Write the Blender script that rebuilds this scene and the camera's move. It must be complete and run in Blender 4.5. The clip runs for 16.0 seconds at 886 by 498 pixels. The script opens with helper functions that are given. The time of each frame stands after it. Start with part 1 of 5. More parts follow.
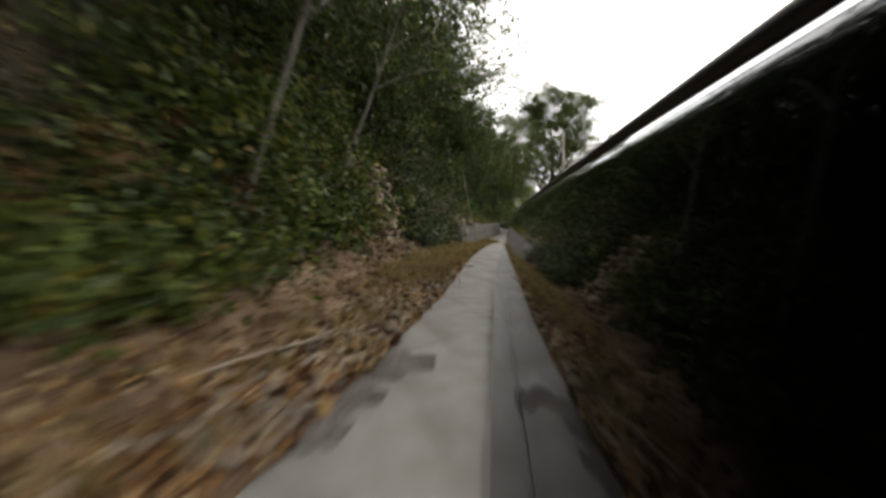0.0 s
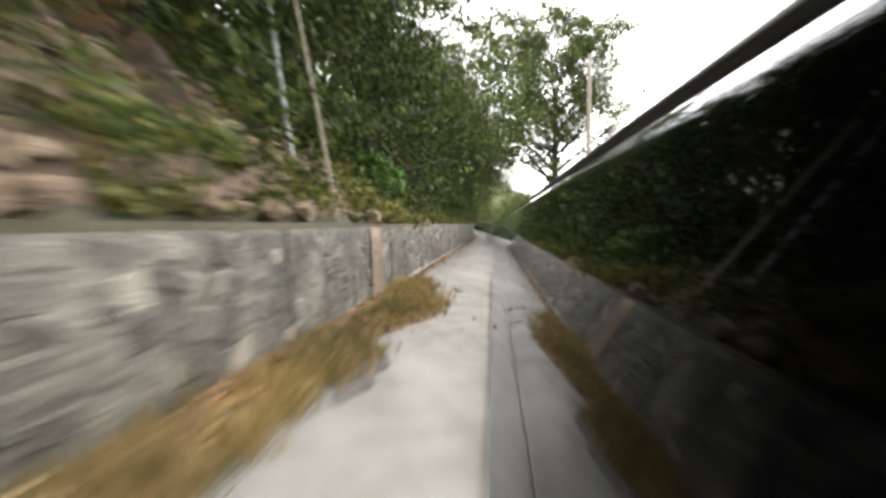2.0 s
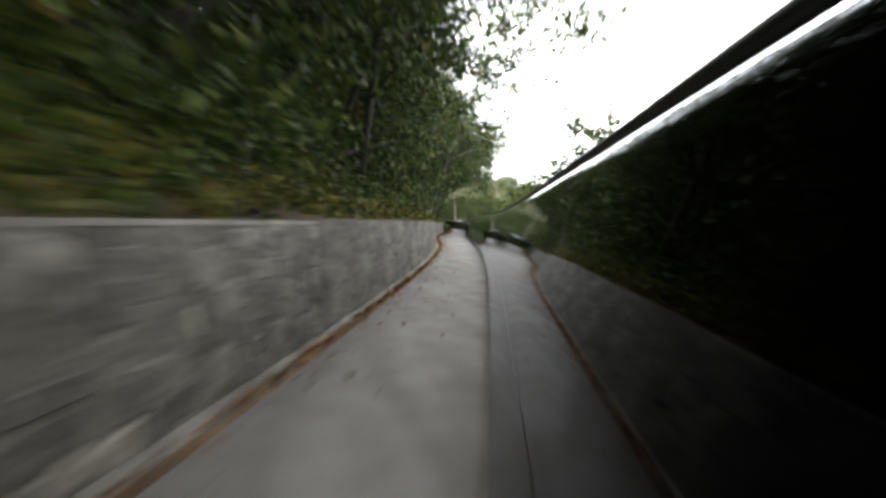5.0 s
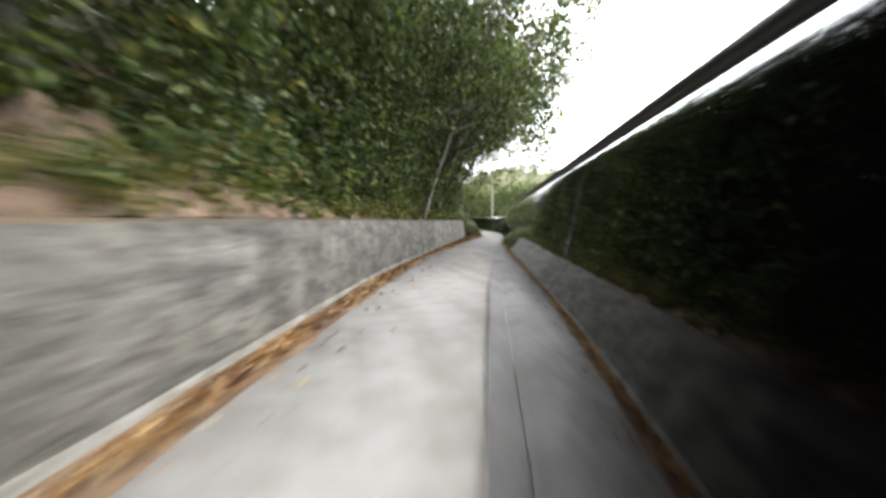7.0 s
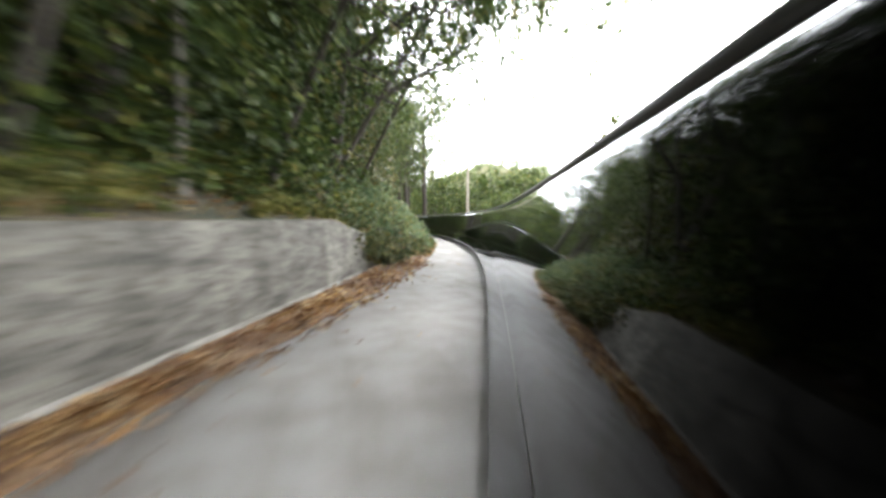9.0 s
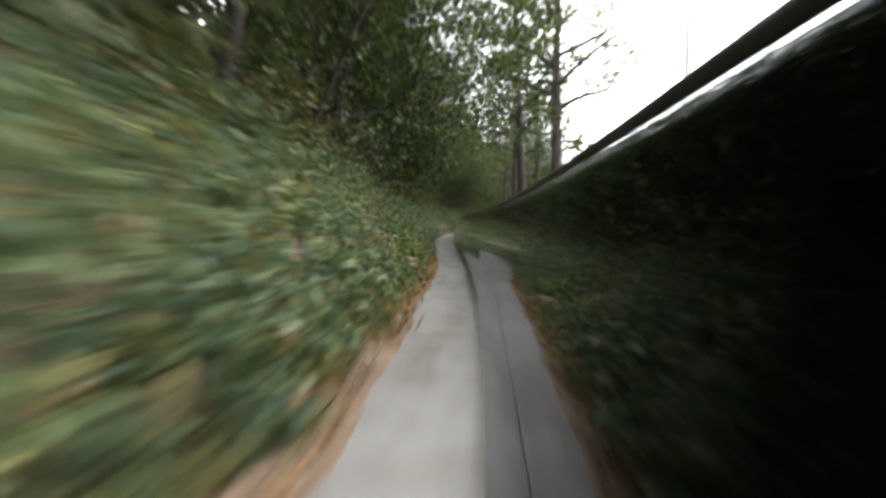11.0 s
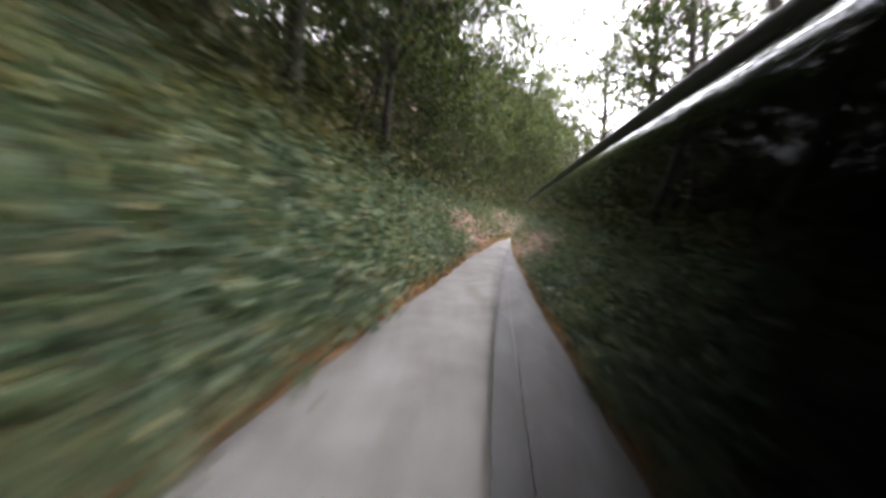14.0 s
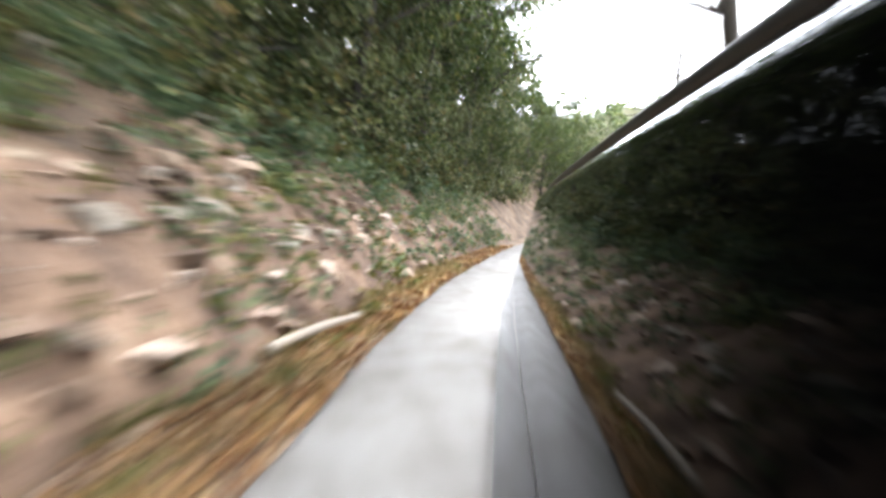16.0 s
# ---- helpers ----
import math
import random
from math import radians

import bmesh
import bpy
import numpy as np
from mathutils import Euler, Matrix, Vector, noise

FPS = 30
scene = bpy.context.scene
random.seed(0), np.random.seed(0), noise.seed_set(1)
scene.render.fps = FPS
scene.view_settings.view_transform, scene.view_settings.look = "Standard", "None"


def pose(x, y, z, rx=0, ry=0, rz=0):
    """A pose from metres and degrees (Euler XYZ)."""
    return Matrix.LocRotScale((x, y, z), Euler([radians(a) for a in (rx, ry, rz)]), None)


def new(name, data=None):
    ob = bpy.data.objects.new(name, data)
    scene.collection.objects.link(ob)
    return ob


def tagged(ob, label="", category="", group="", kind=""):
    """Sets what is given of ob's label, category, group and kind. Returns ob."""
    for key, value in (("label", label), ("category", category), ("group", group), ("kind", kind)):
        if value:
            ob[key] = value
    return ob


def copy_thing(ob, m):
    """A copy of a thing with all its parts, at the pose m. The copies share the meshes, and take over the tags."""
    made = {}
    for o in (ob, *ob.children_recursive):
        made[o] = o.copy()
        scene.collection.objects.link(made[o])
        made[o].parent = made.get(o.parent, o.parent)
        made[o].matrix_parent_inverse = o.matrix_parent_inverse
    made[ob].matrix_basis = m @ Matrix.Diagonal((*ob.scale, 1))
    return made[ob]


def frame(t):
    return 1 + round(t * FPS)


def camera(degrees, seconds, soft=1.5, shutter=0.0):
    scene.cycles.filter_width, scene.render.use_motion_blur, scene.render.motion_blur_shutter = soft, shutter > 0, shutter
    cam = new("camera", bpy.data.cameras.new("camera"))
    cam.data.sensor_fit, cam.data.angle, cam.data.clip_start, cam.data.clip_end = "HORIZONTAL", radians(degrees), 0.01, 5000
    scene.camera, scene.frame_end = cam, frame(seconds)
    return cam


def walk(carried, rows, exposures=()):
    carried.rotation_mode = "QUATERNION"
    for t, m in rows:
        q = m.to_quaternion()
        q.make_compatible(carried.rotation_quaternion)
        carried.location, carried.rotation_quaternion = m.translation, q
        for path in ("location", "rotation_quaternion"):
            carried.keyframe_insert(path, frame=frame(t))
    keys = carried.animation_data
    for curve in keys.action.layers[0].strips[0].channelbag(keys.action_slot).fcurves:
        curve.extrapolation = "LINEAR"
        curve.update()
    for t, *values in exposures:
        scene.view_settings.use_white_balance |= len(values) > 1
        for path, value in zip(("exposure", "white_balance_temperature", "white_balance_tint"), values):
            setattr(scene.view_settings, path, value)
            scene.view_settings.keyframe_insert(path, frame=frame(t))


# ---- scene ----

# The lane: a line that the camera follows, given by its heading (degrees, to the left of +y) every 8 marks.
# A mark is a metre at first; past the bend the marks stand somewhat further apart.
LANE_STEP = 8.0
LANE_START = -48.0
HEADINGS = [-18.7, -18.7, -18.7, -18.7, -18.7, -18.69, -18.68, -19.6, -20.86, -21.37, -21.48, -21.29, -21.1, -21.2, -20.3, -18.4,
            -16.62, -16.13, -17.8, -18.62, -16.51, -11.77, -5.93, -0.69, 2.33, 2.84, 1.69, -0.5, -2.83, -5.19, -7.33, -9.16,
            -11.75, -15.31, -19.26, -23.26, -27.26, -31.26, -34.76, -37.76, -39.76, -40.76, -40.76, -40.76, -40.76, -40.76, -40.76, -40.76]


def smooth_lookup(values, start, step, x):
    """Catmull-Rom through evenly spaced values."""
    y = np.asarray(values, float)
    g = np.gradient(y)
    u = np.clip((np.asarray(x, float) - start) / step, 0, len(y) - 1.001)
    i = u.astype(int)
    f = u - i
    return ((2 * f**3 - 3 * f**2 + 1) * y[i] + (f**3 - 2 * f**2 + f) * g[i] + (3 * f**2 - 2 * f**3) * y[i + 1] + (f**3 - f**2) * g[i + 1])


LS = np.arange(LANE_START, 290.0, 0.1)
LH = np.radians(smooth_lookup(HEADINGS, LANE_START, LANE_STEP, LS))
METRES = np.interp(LS, [-48, 98.83, 110.43, 124.44, 141.34, 160.33, 179.25, 196.13, 210.2, 216.15, 290],
                   [-48, 98.83, 111.27, 126.53, 144.81, 164.87, 184.51, 202.66, 219.6, 227.3, 301.15])
LX = np.concatenate([[0], np.cumsum((-np.sin(LH[1:]) - np.sin(LH[:-1])) * 0.5 * np.diff(METRES))])
LY = np.concatenate([[0], np.cumsum((np.cos(LH[1:]) + np.cos(LH[:-1])) * 0.5 * np.diff(METRES))])
LX -= np.interp(0, LS, LX)
LY -= np.interp(0, LS, LY)


def lane(s, off=0.0, z=0.0):
    """Points at mark s along the lane, off metres to its right, z up."""
    s, off, z = np.broadcast_arrays(np.asarray(s, float), np.asarray(off, float), np.asarray(z, float))
    h = np.interp(s, LS, LH)
    return np.stack([np.interp(s, LS, LX) + off * np.cos(h), np.interp(s, LS, LY) + off * np.sin(h), z], -1)


def heading(s):
    return float(np.interp(s, LS, LH))


# ---- camera ----
EYE = 1.05
SWING = 5.48
cam = camera(81.3, 16.0, soft=3.1, shutter=0.6)
# Every half second: the mark on the lane and the pitch in degrees.
ALONG = [0.0, 5.27, 10.57, 15.93, 21.42, 27.08, 32.92, 38.93, 45.04, 51.23, 57.48, 63.74, 69.99, 76.16, 82.16, 87.93, 93.43, 98.83,
         104.41, 110.43, 117.08, 124.44, 132.54, 141.34, 150.69, 160.33, 169.95, 179.25, 188.02, 196.13, 203.53, 210.2, 216.15]
PITCH = [-2.82, -2.66, -2.75, -2.81, -2.71, -2.43, -2.45, -2.38, -2.77, -2.88, -2.93, -2.94, -2.92, -2.85, -3.16, -3.39, -3.5,
         -3.46, -3.21, -3.09, -3.02, -2.97, -2.9, -2.83, -3.02, -3.12, -3.17, -3.18, -3.2, -3.35, -3.5, -3.33, -3.29]
rows = []
for k in range(65):
    t = k * 0.25
    s = float(smooth_lookup(ALONG, 0, 0.5, t))
    x, y, z = lane(s, 0, EYE)
    rows.append((t, pose(x, y, z, 90 + float(smooth_lookup(PITCH, 0, 0.5, t)), 0, math.degrees(heading(s)) + SWING)))
EXPOSURES = [(0.0, 1.25), (0.5, 1.8), (1.0, 2.35), (2.0, 2.65), (2.6, 2.75), (3.0, 2.6), (3.5, 2.4), (4.0, 2.2), (4.2, 2.2), (6.3, 2.5), (7.0, 2.88), (7.5, 2.9), (8.0, 3.1), (8.7, 3.35), (10.8, 2.55), (11.5, 2.85),
             (12.0, 2.6), (12.5, 3.25), (13.0, 3.41), (13.5, 3.4), (14.0, 2.9), (14.5, 3.25), (15.0, 3.3), (15.5, 3.18), (16.0, 3.08)]
WARMTH = np.interp([t for t, _ in EXPOSURES], [0, 2.5, 4.2, 6.3, 8.7, 11, 13, 15, 16], [6950, 6750, 6500, 6450, 6420, 6500, 6450, 6400, 6150])
EXPOSURES = [(t, stops, float(k), float(np.interp(t, [11, 13, 15, 15.5, 16], [10, 19, 19, 12, 12]))) for (t, stops), k in zip(EXPOSURES, WARMTH)]
walk(cam, rows, EXPOSURES)

# ---- light: a bright overcast sky ----
world = bpy.data.worlds.new("overcast_sky")
scene.world = world
world.use_nodes = True
wn, wl = world.node_tree.nodes, world.node_tree.links
sky = wn.new("ShaderNodeTexSky")
sky.sky_type, sky.sun_disc = "NISHITA", False
sky.sun_elevation, sky.sun_rotation = radians(55), radians(40)
sky.air_density, sky.dust_density = 1.0, 3.0
pale = wn.new("ShaderNodeHueSaturation")
pale.inputs["Saturation"].default_value = 0.1
wl.new(sky.outputs[0], pale.inputs["Color"])
wl.new(pale.outputs[0], wn["Background"].inputs["Color"])
wn["Background"].inputs["Strength"].default_value = 0.15
sun = new("sun", bpy.data.lights.new("sun", "SUN"))
sun.data.energy, sun.data.angle, sun.data.color = 1.0, radians(25), (1.0, 0.97, 0.92)
sun.rotation_euler = (radians(35), 0, radians(-40))

# ---- materials ----


def material(name, rough=0.8):
    m = bpy.data.materials.new(name)
    m.use_nodes = True
    n, l = m.node_tree.nodes, m.node_tree.links
    b = n["Principled BSDF"]
    b.inputs["Roughness"].default_value = rough
    return m, n, l, b


def tex(n, l, kind, scale, detail=4.0, stretch=None, generated=False):
    node = n.new({"noise": "ShaderNodeTexNoise", "voronoi": "ShaderNodeTexVoronoi", "wave": "ShaderNodeTexWave"}[kind])
    node.inputs["Scale"].default_value = scale
    if "Detail" in node.inputs:
        node.inputs["Detail"].default_value = detail
    co = n.new("ShaderNodeTexCoord")
    mp = n.new("ShaderNodeMapping")
    if stretch:
        mp.inputs["Scale"].default_value = stretch
    l.new(co.outputs["Object"], mp.inputs["Vector"])
    l.new(mp.outputs["Vector"], node.inputs["Vector"])
    return node


def ramp(n, l, source, stops):
    r = n.new("ShaderNodeValToRGB")
    e = r.color_ramp.elements
    while len(e) < len(stops):
        e.new(0.5)
    for k, (p, c) in zip(e, stops):
        k.position, k.color = p, (*c, 1)
    l.new(source, r.inputs["Fac"])
    return r


def mix(n, l, kind, fac, a, b):
    m = n.new("ShaderNodeMix")
    m.data_type, m.blend_type = "RGBA", kind
    for socket, value in ((m.inputs[0], fac), (m.inputs[6], a), (m.inputs[7], b)):
        if isinstance(value, (float, int)):
            socket.default_value = value
        elif isinstance(value, tuple):
            socket.default_value = (*value, 1)
        else:
            l.new(value, socket)
    return m.outputs[2]


def bump(n, l, b, source, strength, distance=0.02):
    k = n.new("ShaderNodeBump")
    k.inputs["Strength"].default_value, k.inputs["Distance"].default_value = strength, distance
    l.new(source, k.inputs["Height"])
    l.new(k.outputs["Normal"], b.inputs["Normal"])


def ground_material(name, stops, scale, fine, rough=0.95, dark=(0.4, 0.36, 0.3)):
    m, n, l, b = material(name, rough)
    big, small = tex(n, l, "noise", scale, 6), tex(n, l, "noise", fine, 5)
    base = ramp(n, l, big.outputs["Fac"], stops)
    speck = ramp(n, l, small.outputs["Fac"], [(0.3, dark), (0.7, (1, 1, 1))])
    l.new(mix(n, l, "MULTIPLY", 0.8, base.outputs["Color"], speck.outputs["Color"]), b.inputs["Base Color"])
    bump(n, l, b, small.outputs["Fac"], 0.9, 0.05)
    return m


def leaf_material(name, stops, patch, gloss=0.5, glow=0.3):
    """Leaves that differ one by one and from patch to patch."""
    m, n, l, b = material(name, gloss)
    geo = n.new("ShaderNodeNewGeometry")
    each = ramp(n, l, geo.outputs["Random Per Island"], stops)
    area = tex(n, l, "noise", 0.8, 3)
    tone = ramp(n, l, area.outputs["Fac"], [(0.38, patch), (0.62, (1.22, 1.2, 0.95))])
    colour = mix(n, l, "MULTIPLY", 1.0, each.outputs["Color"], tone.outputs["Color"])
    l.new(colour, b.inputs["Base Color"])
    b.inputs["Specular IOR Level"].default_value = 0.22
    thin = n.new("ShaderNodeBsdfTranslucent")
    l.new(colour, thin.inputs["Color"])
    both = n.new("ShaderNodeMixShader")
    both.inputs[0].default_value = glow
    l.new(b.outputs[0], both.inputs[1])
    l.new(thin.outputs[0], both.inputs[2])
    l.new(both.outputs[0], n["Material Output"].inputs["Surface"])
    return m


def road_material():
    m, n, l, b = material("worn_pale_asphalt", 0.75)
    big, mid, fine = tex(n, l, "noise", 0.35, 4), tex(n, l, "noise", 3.0, 5), tex(n, l, "voronoi", 90)
    base = ramp(n, l, big.outputs["Fac"], [(0.3, (0.2, 0.196, 0.19)), (0.7, (0.275, 0.27, 0.263))])
    stain = ramp(n, l, mid.outputs["Fac"], [(0.35, (0.78, 0.76, 0.73)), (0.6, (1, 1, 1))])
    grit = ramp(n, l, fine.outputs["Distance"], [(0.0, (0.8, 0.8, 0.8)), (0.5, (1.05, 1.05, 1.05))])
    c = mix(n, l, "MULTIPLY", 1.0, base.outputs["Color"], stain.outputs["Color"])
    worn = tex(n, l, "noise", 2.6, 5, (1.0, 0.12, 1.0))
    track = ramp(n, l, worn.outputs["Fac"], [(0.34, (0.8, 0.78, 0.75)), (0.5, (1, 1, 1)), (0.68, (1.12, 1.12, 1.12))])
    c = mix(n, l, "MULTIPLY", 1.0, c, track.outputs["Color"])
    l.new(mix(n, l, "MULTIPLY", 0.7, c, grit.outputs["Color"]), b.inputs["Base Color"])
    bump(n, l, b, fine.outputs["Distance"], 0.4, 0.008)
    return m


def concrete_material(name, lo, hi, moss, streaks=None):
    m, n, l, b = material(name, 0.9)
    big, runs, fine = tex(n, l, "noise", 1.9, 8, streaks), tex(n, l, "noise", 1.4, 5, (1, 1, 0.4)), tex(n, l, "noise", 28, 4)
    base = ramp(n, l, big.outputs["Fac"], [(0.33, lo), (0.66, hi)])
    streak = ramp(n, l, runs.outputs["Fac"], [(0.38, moss), (0.58, (1, 1, 1))])
    c = mix(n, l, "MULTIPLY", 0.9, base.outputs["Color"], streak.outputs["Color"])
    scar = tex(n, l, "noise", 8.5, 7, (1.3, 0.3, 2.0))
    mark = ramp(n, l, scar.outputs["Fac"], [(0.36, (0.55, 0.53, 0.48)), (0.52, (1, 1, 1)), (0.68, (1.18, 1.16, 1.1))])
    c = mix(n, l, "MULTIPLY", 0.85, c, mark.outputs["Color"])
    pit = ramp(n, l, fine.outputs["Fac"], [(0.3, (0.7, 0.68, 0.65)), (0.6, (1, 1, 1))])
    info = n.new("ShaderNodeObjectInfo")
    each = ramp(n, l, info.outputs["Random"], [(0.0, (0.72, 0.72, 0.71)), (1.0, (1.05, 1.05, 1.05))])
    c = mix(n, l, "MULTIPLY", 1.0, c, each.outputs["Color"])
    l.new(mix(n, l, "MULTIPLY", 0.7, c, pit.outputs["Color"]), b.inputs["Base Color"])
    bump(n, l, b, fine.outputs["Fac"], 0.6, 0.02)
    return m


def stone_material(name, stops):
    m, n, l, b = material(name, 0.9)
    info = n.new("ShaderNodeObjectInfo")
    geo = n.new("ShaderNodeNewGeometry")
    add = n.new("ShaderNodeMath")
    add.operation = "ADD"
    l.new(info.outputs["Random"], add.inputs[0])
    l.new(geo.outputs["Random Per Island"], add.inputs[1])
    frac = n.new("ShaderNodeMath")
    frac.operation = "FRACT"
    l.new(add.outputs[0], frac.inputs[0])
    each = ramp(n, l, frac.outputs[0], stops)
    fine = tex(n, l, "noise", 14, 6)
    grain = ramp(n, l, fine.outputs["Fac"], [(0.3, (0.55, 0.53, 0.5)), (0.65, (1.05, 1.05, 1.05))])
    l.new(mix(n, l, "MULTIPLY", 1.0, each.outputs["Color"], grain.outputs["Color"]), b.inputs["Base Color"])
    bump(n, l, b, fine.outputs["Fac"], 0.8, 0.03)
    return m


def bark_material(name, lo, hi):
    m, n, l, b = material(name, 0.9)
    f = tex(n, l, "noise", 7, 6, (1, 1, 0.2))
    l.new(ramp(n, l, f.outputs["Fac"], [(0.3, lo), (0.7, hi)]).outputs["Color"], b.inputs["Base Color"])
    bump(n, l, b, f.outputs["Fac"], 0.8, 0.03)
    return m


def paint_material():
    """Black lacquer: a dark body under a gloss that grows towards grazing sight."""
    m, n, l, b = material("black_car_paint", 0.4)
    f = tex(n, l, "noise", 3, 5)
    l.new(ramp(n, l, f.outputs["Fac"], [(0.3, (0.0003, 0.0003, 0.0004)), (0.7, (0.0006, 0.0006, 0.0008))]).outputs["Color"], b.inputs["Base Color"])
    b.inputs["Specular IOR Level"].default_value = 0.0
    gloss = n.new("ShaderNodeBsdfGlossy")
    gloss.inputs["Color"].default_value = (0.93, 0.96, 1.0, 1)
    l.new(ramp(n, l, f.outputs["Fac"], [(0.3, (0.03, 0.03, 0.03)), (0.8, (0.06, 0.06, 0.06))]).outputs["Color"], gloss.inputs["Roughness"])
    facing = n.new("ShaderNodeLayerWeight")
    facing.inputs["Blend"].default_value = 0.5
    share = ramp(n, l, facing.outputs["Facing"], [(0.3, (0.004, 0.004, 0.004)), (0.48, (0.012, 0.012, 0.012)), (0.56, (0.04, 0.04, 0.04)), (0.66, (0.085, 0.085, 0.085)), (0.76, (0.19, 0.19, 0.19)), (0.88, (0.48, 0.48, 0.48)), (1.0, (1, 1, 1))])
    both = n.new("ShaderNodeMixShader")
    l.new(share.outputs["Color"], both.inputs[0])
    l.new(b.outputs[0], both.inputs[1])
    l.new(gloss.outputs[0], both.inputs[2])
    l.new(both.outputs[0], n["Material Output"].inputs["Surface"])
    return m


def plain_material(name, colour, rough, metal=0.0):
    m, n, l, b = material(name, rough)
    f = tex(n, l, "noise", 20, 5)
    c = ramp(n, l, f.outputs["Fac"], [(0.3, tuple(v * 0.7 for v in colour)), (0.7, tuple(v * 1.1 for v in colour))])
    l.new(c.outputs["Color"], b.inputs["Base Color"])
    b.inputs["Metallic"].default_value = metal
    return m


ROAD = road_material()
EARTH = ground_material("leafy_earth", [(0.3, (0.08, 0.05, 0.029)), (0.5, (0.17, 0.105, 0.058)), (0.7, (0.29, 0.2, 0.12))], 1.6, 20)
SANDY = ground_material("dry_sandy_earth", [(0.3, (0.1, 0.066, 0.042)), (0.5, (0.185, 0.126, 0.082)), (0.7, (0.33, 0.255, 0.18))], 1.4, 18)
FOREST = ground_material("forest_floor", [(0.35, (0.03, 0.035, 0.015)), (0.55, (0.07, 0.052, 0.028)), (0.74, (0.16, 0.1, 0.055))], 0.45, 9)
RED = ground_material("reddish_earth", [(0.3, (0.07, 0.04, 0.025)), (0.5, (0.19, 0.108, 0.066)), (0.62, (0.29, 0.175, 0.112)), (0.76, (0.43, 0.335, 0.25))], 1.6, 10)
CUT = ground_material("cut_bank_earth", [(0.3, (0.055, 0.038, 0.024)), (0.5, (0.14, 0.093, 0.057)), (0.62, (0.215, 0.145, 0.092)), (0.76, (0.4, 0.34, 0.255))], 1.5, 10)
MEADOW = ground_material("rough_grass", [(0.3, (0.05, 0.06, 0.02)), (0.7, (0.1, 0.1, 0.04))], 0.2, 5)
CONCRETE = concrete_material("weathered_concrete", (0.08, 0.077, 0.066), (0.215, 0.207, 0.182), (0.62, 0.62, 0.58), (1.5, 0.5, 3.2))
MORTAR = concrete_material("old_mortar", (0.1, 0.096, 0.083), (0.25, 0.24, 0.21), (0.5, 0.49, 0.45))
PALE = concrete_material("pale_coping", (0.2, 0.195, 0.175), (0.29, 0.282, 0.255), (0.65, 0.63, 0.6))
FILLET = concrete_material("cement_fillet", (0.15, 0.144, 0.128), (0.25, 0.241, 0.217), (0.6, 0.58, 0.55))
STONE = stone_material("grey_rubble_stone", [(0.0, (0.07, 0.067, 0.06)), (0.35, (0.12, 0.115, 0.1)), (0.8, (0.17, 0.162, 0.14)), (0.93, (0.25, 0.235, 0.2)), (1.0, (0.36, 0.34, 0.29))])
BUFF = stone_material("buff_rubble_stone", [(0.0, (0.1, 0.094, 0.08)), (0.35, (0.17, 0.16, 0.135)), (0.8, (0.23, 0.214, 0.178)), (0.92, (0.31, 0.285, 0.225)), (1.0, (0.44, 0.4, 0.32))])
ROCK = ground_material("pale_rock", [(0.3, (0.11, 0.075, 0.05)), (0.5, (0.28, 0.205, 0.14)), (0.62, (0.38, 0.3, 0.215)), (0.78, (0.52, 0.47, 0.39))], 3.0, 12)
BARK_DARK = bark_material("dark_bark", (0.016, 0.013, 0.01), (0.06, 0.05, 0.04))
BARK_PALE = bark_material("pale_bark", (0.07, 0.062, 0.05), (0.24, 0.22, 0.19))
LEAF_SHRUB = leaf_material("shrub_leaf", [(0.0, (0.022, 0.0415, 0.0122)), (0.45, (0.0512, 0.0805, 0.022)), (0.82, (0.1037, 0.1366, 0.0293)), (0.97, (0.183, 0.1525, 0.0427)), (1.0, (0.1586, 0.0793, 0.0366))], (0.52, 0.56, 0.4), 0.55, 0.22)
LEAF_TREE = leaf_material("tree_leaf", [(0.0, (0.0258, 0.0459, 0.0158)), (0.5, (0.0544, 0.086, 0.0287)), (0.9, (0.1075, 0.1362, 0.0373)), (1.0, (0.172, 0.1434, 0.043))], (0.48, 0.52, 0.38), 0.55, 0.25)
LEAF_NETTLE = leaf_material("low_plant_leaf", [(0.0, (0.06, 0.1, 0.06)), (0.5, (0.1, 0.142, 0.076)), (0.85, (0.15, 0.18, 0.08)), (1.0, (0.23, 0.18, 0.085))], (0.8, 0.9, 0.85))
LEAF_OLIVE = leaf_material("olive_leaf", [(0.0, (0.033, 0.046, 0.019)), (0.45, (0.069, 0.084, 0.034)), (0.82, (0.12, 0.123, 0.048)), (1.0, (0.172, 0.115, 0.053))], (0.62, 0.68, 0.66))
# Far woods: distance haze is put into the colour as a paler green.
LEAF_HAZE_PALED = leaf_material("haze_paled_leaf", [(0.0, (0.07, 0.1, 0.045)), (0.6, (0.12, 0.16, 0.07)), (1.0, (0.18, 0.19, 0.09))], (0.7, 0.75, 0.8))
LEAF_DRY = leaf_material("fallen_leaf", [(0.0, (0.07, 0.032, 0.016)), (0.3, (0.17, 0.082, 0.036)), (0.6, (0.29, 0.16, 0.07)), (0.85, (0.38, 0.25, 0.125)), (1.0, (0.5, 0.43, 0.33))], (0.65, 0.6, 0.55), 0.8, 0.1)
LEAF_RUST = leaf_material("withered_leaf", [(0.0, (0.05, 0.028, 0.014)), (0.5, (0.13, 0.075, 0.032)), (0.85, (0.2, 0.13, 0.055)), (1.0, (0.12, 0.12, 0.04))], (0.6, 0.6, 0.55), 0.8, 0.2)
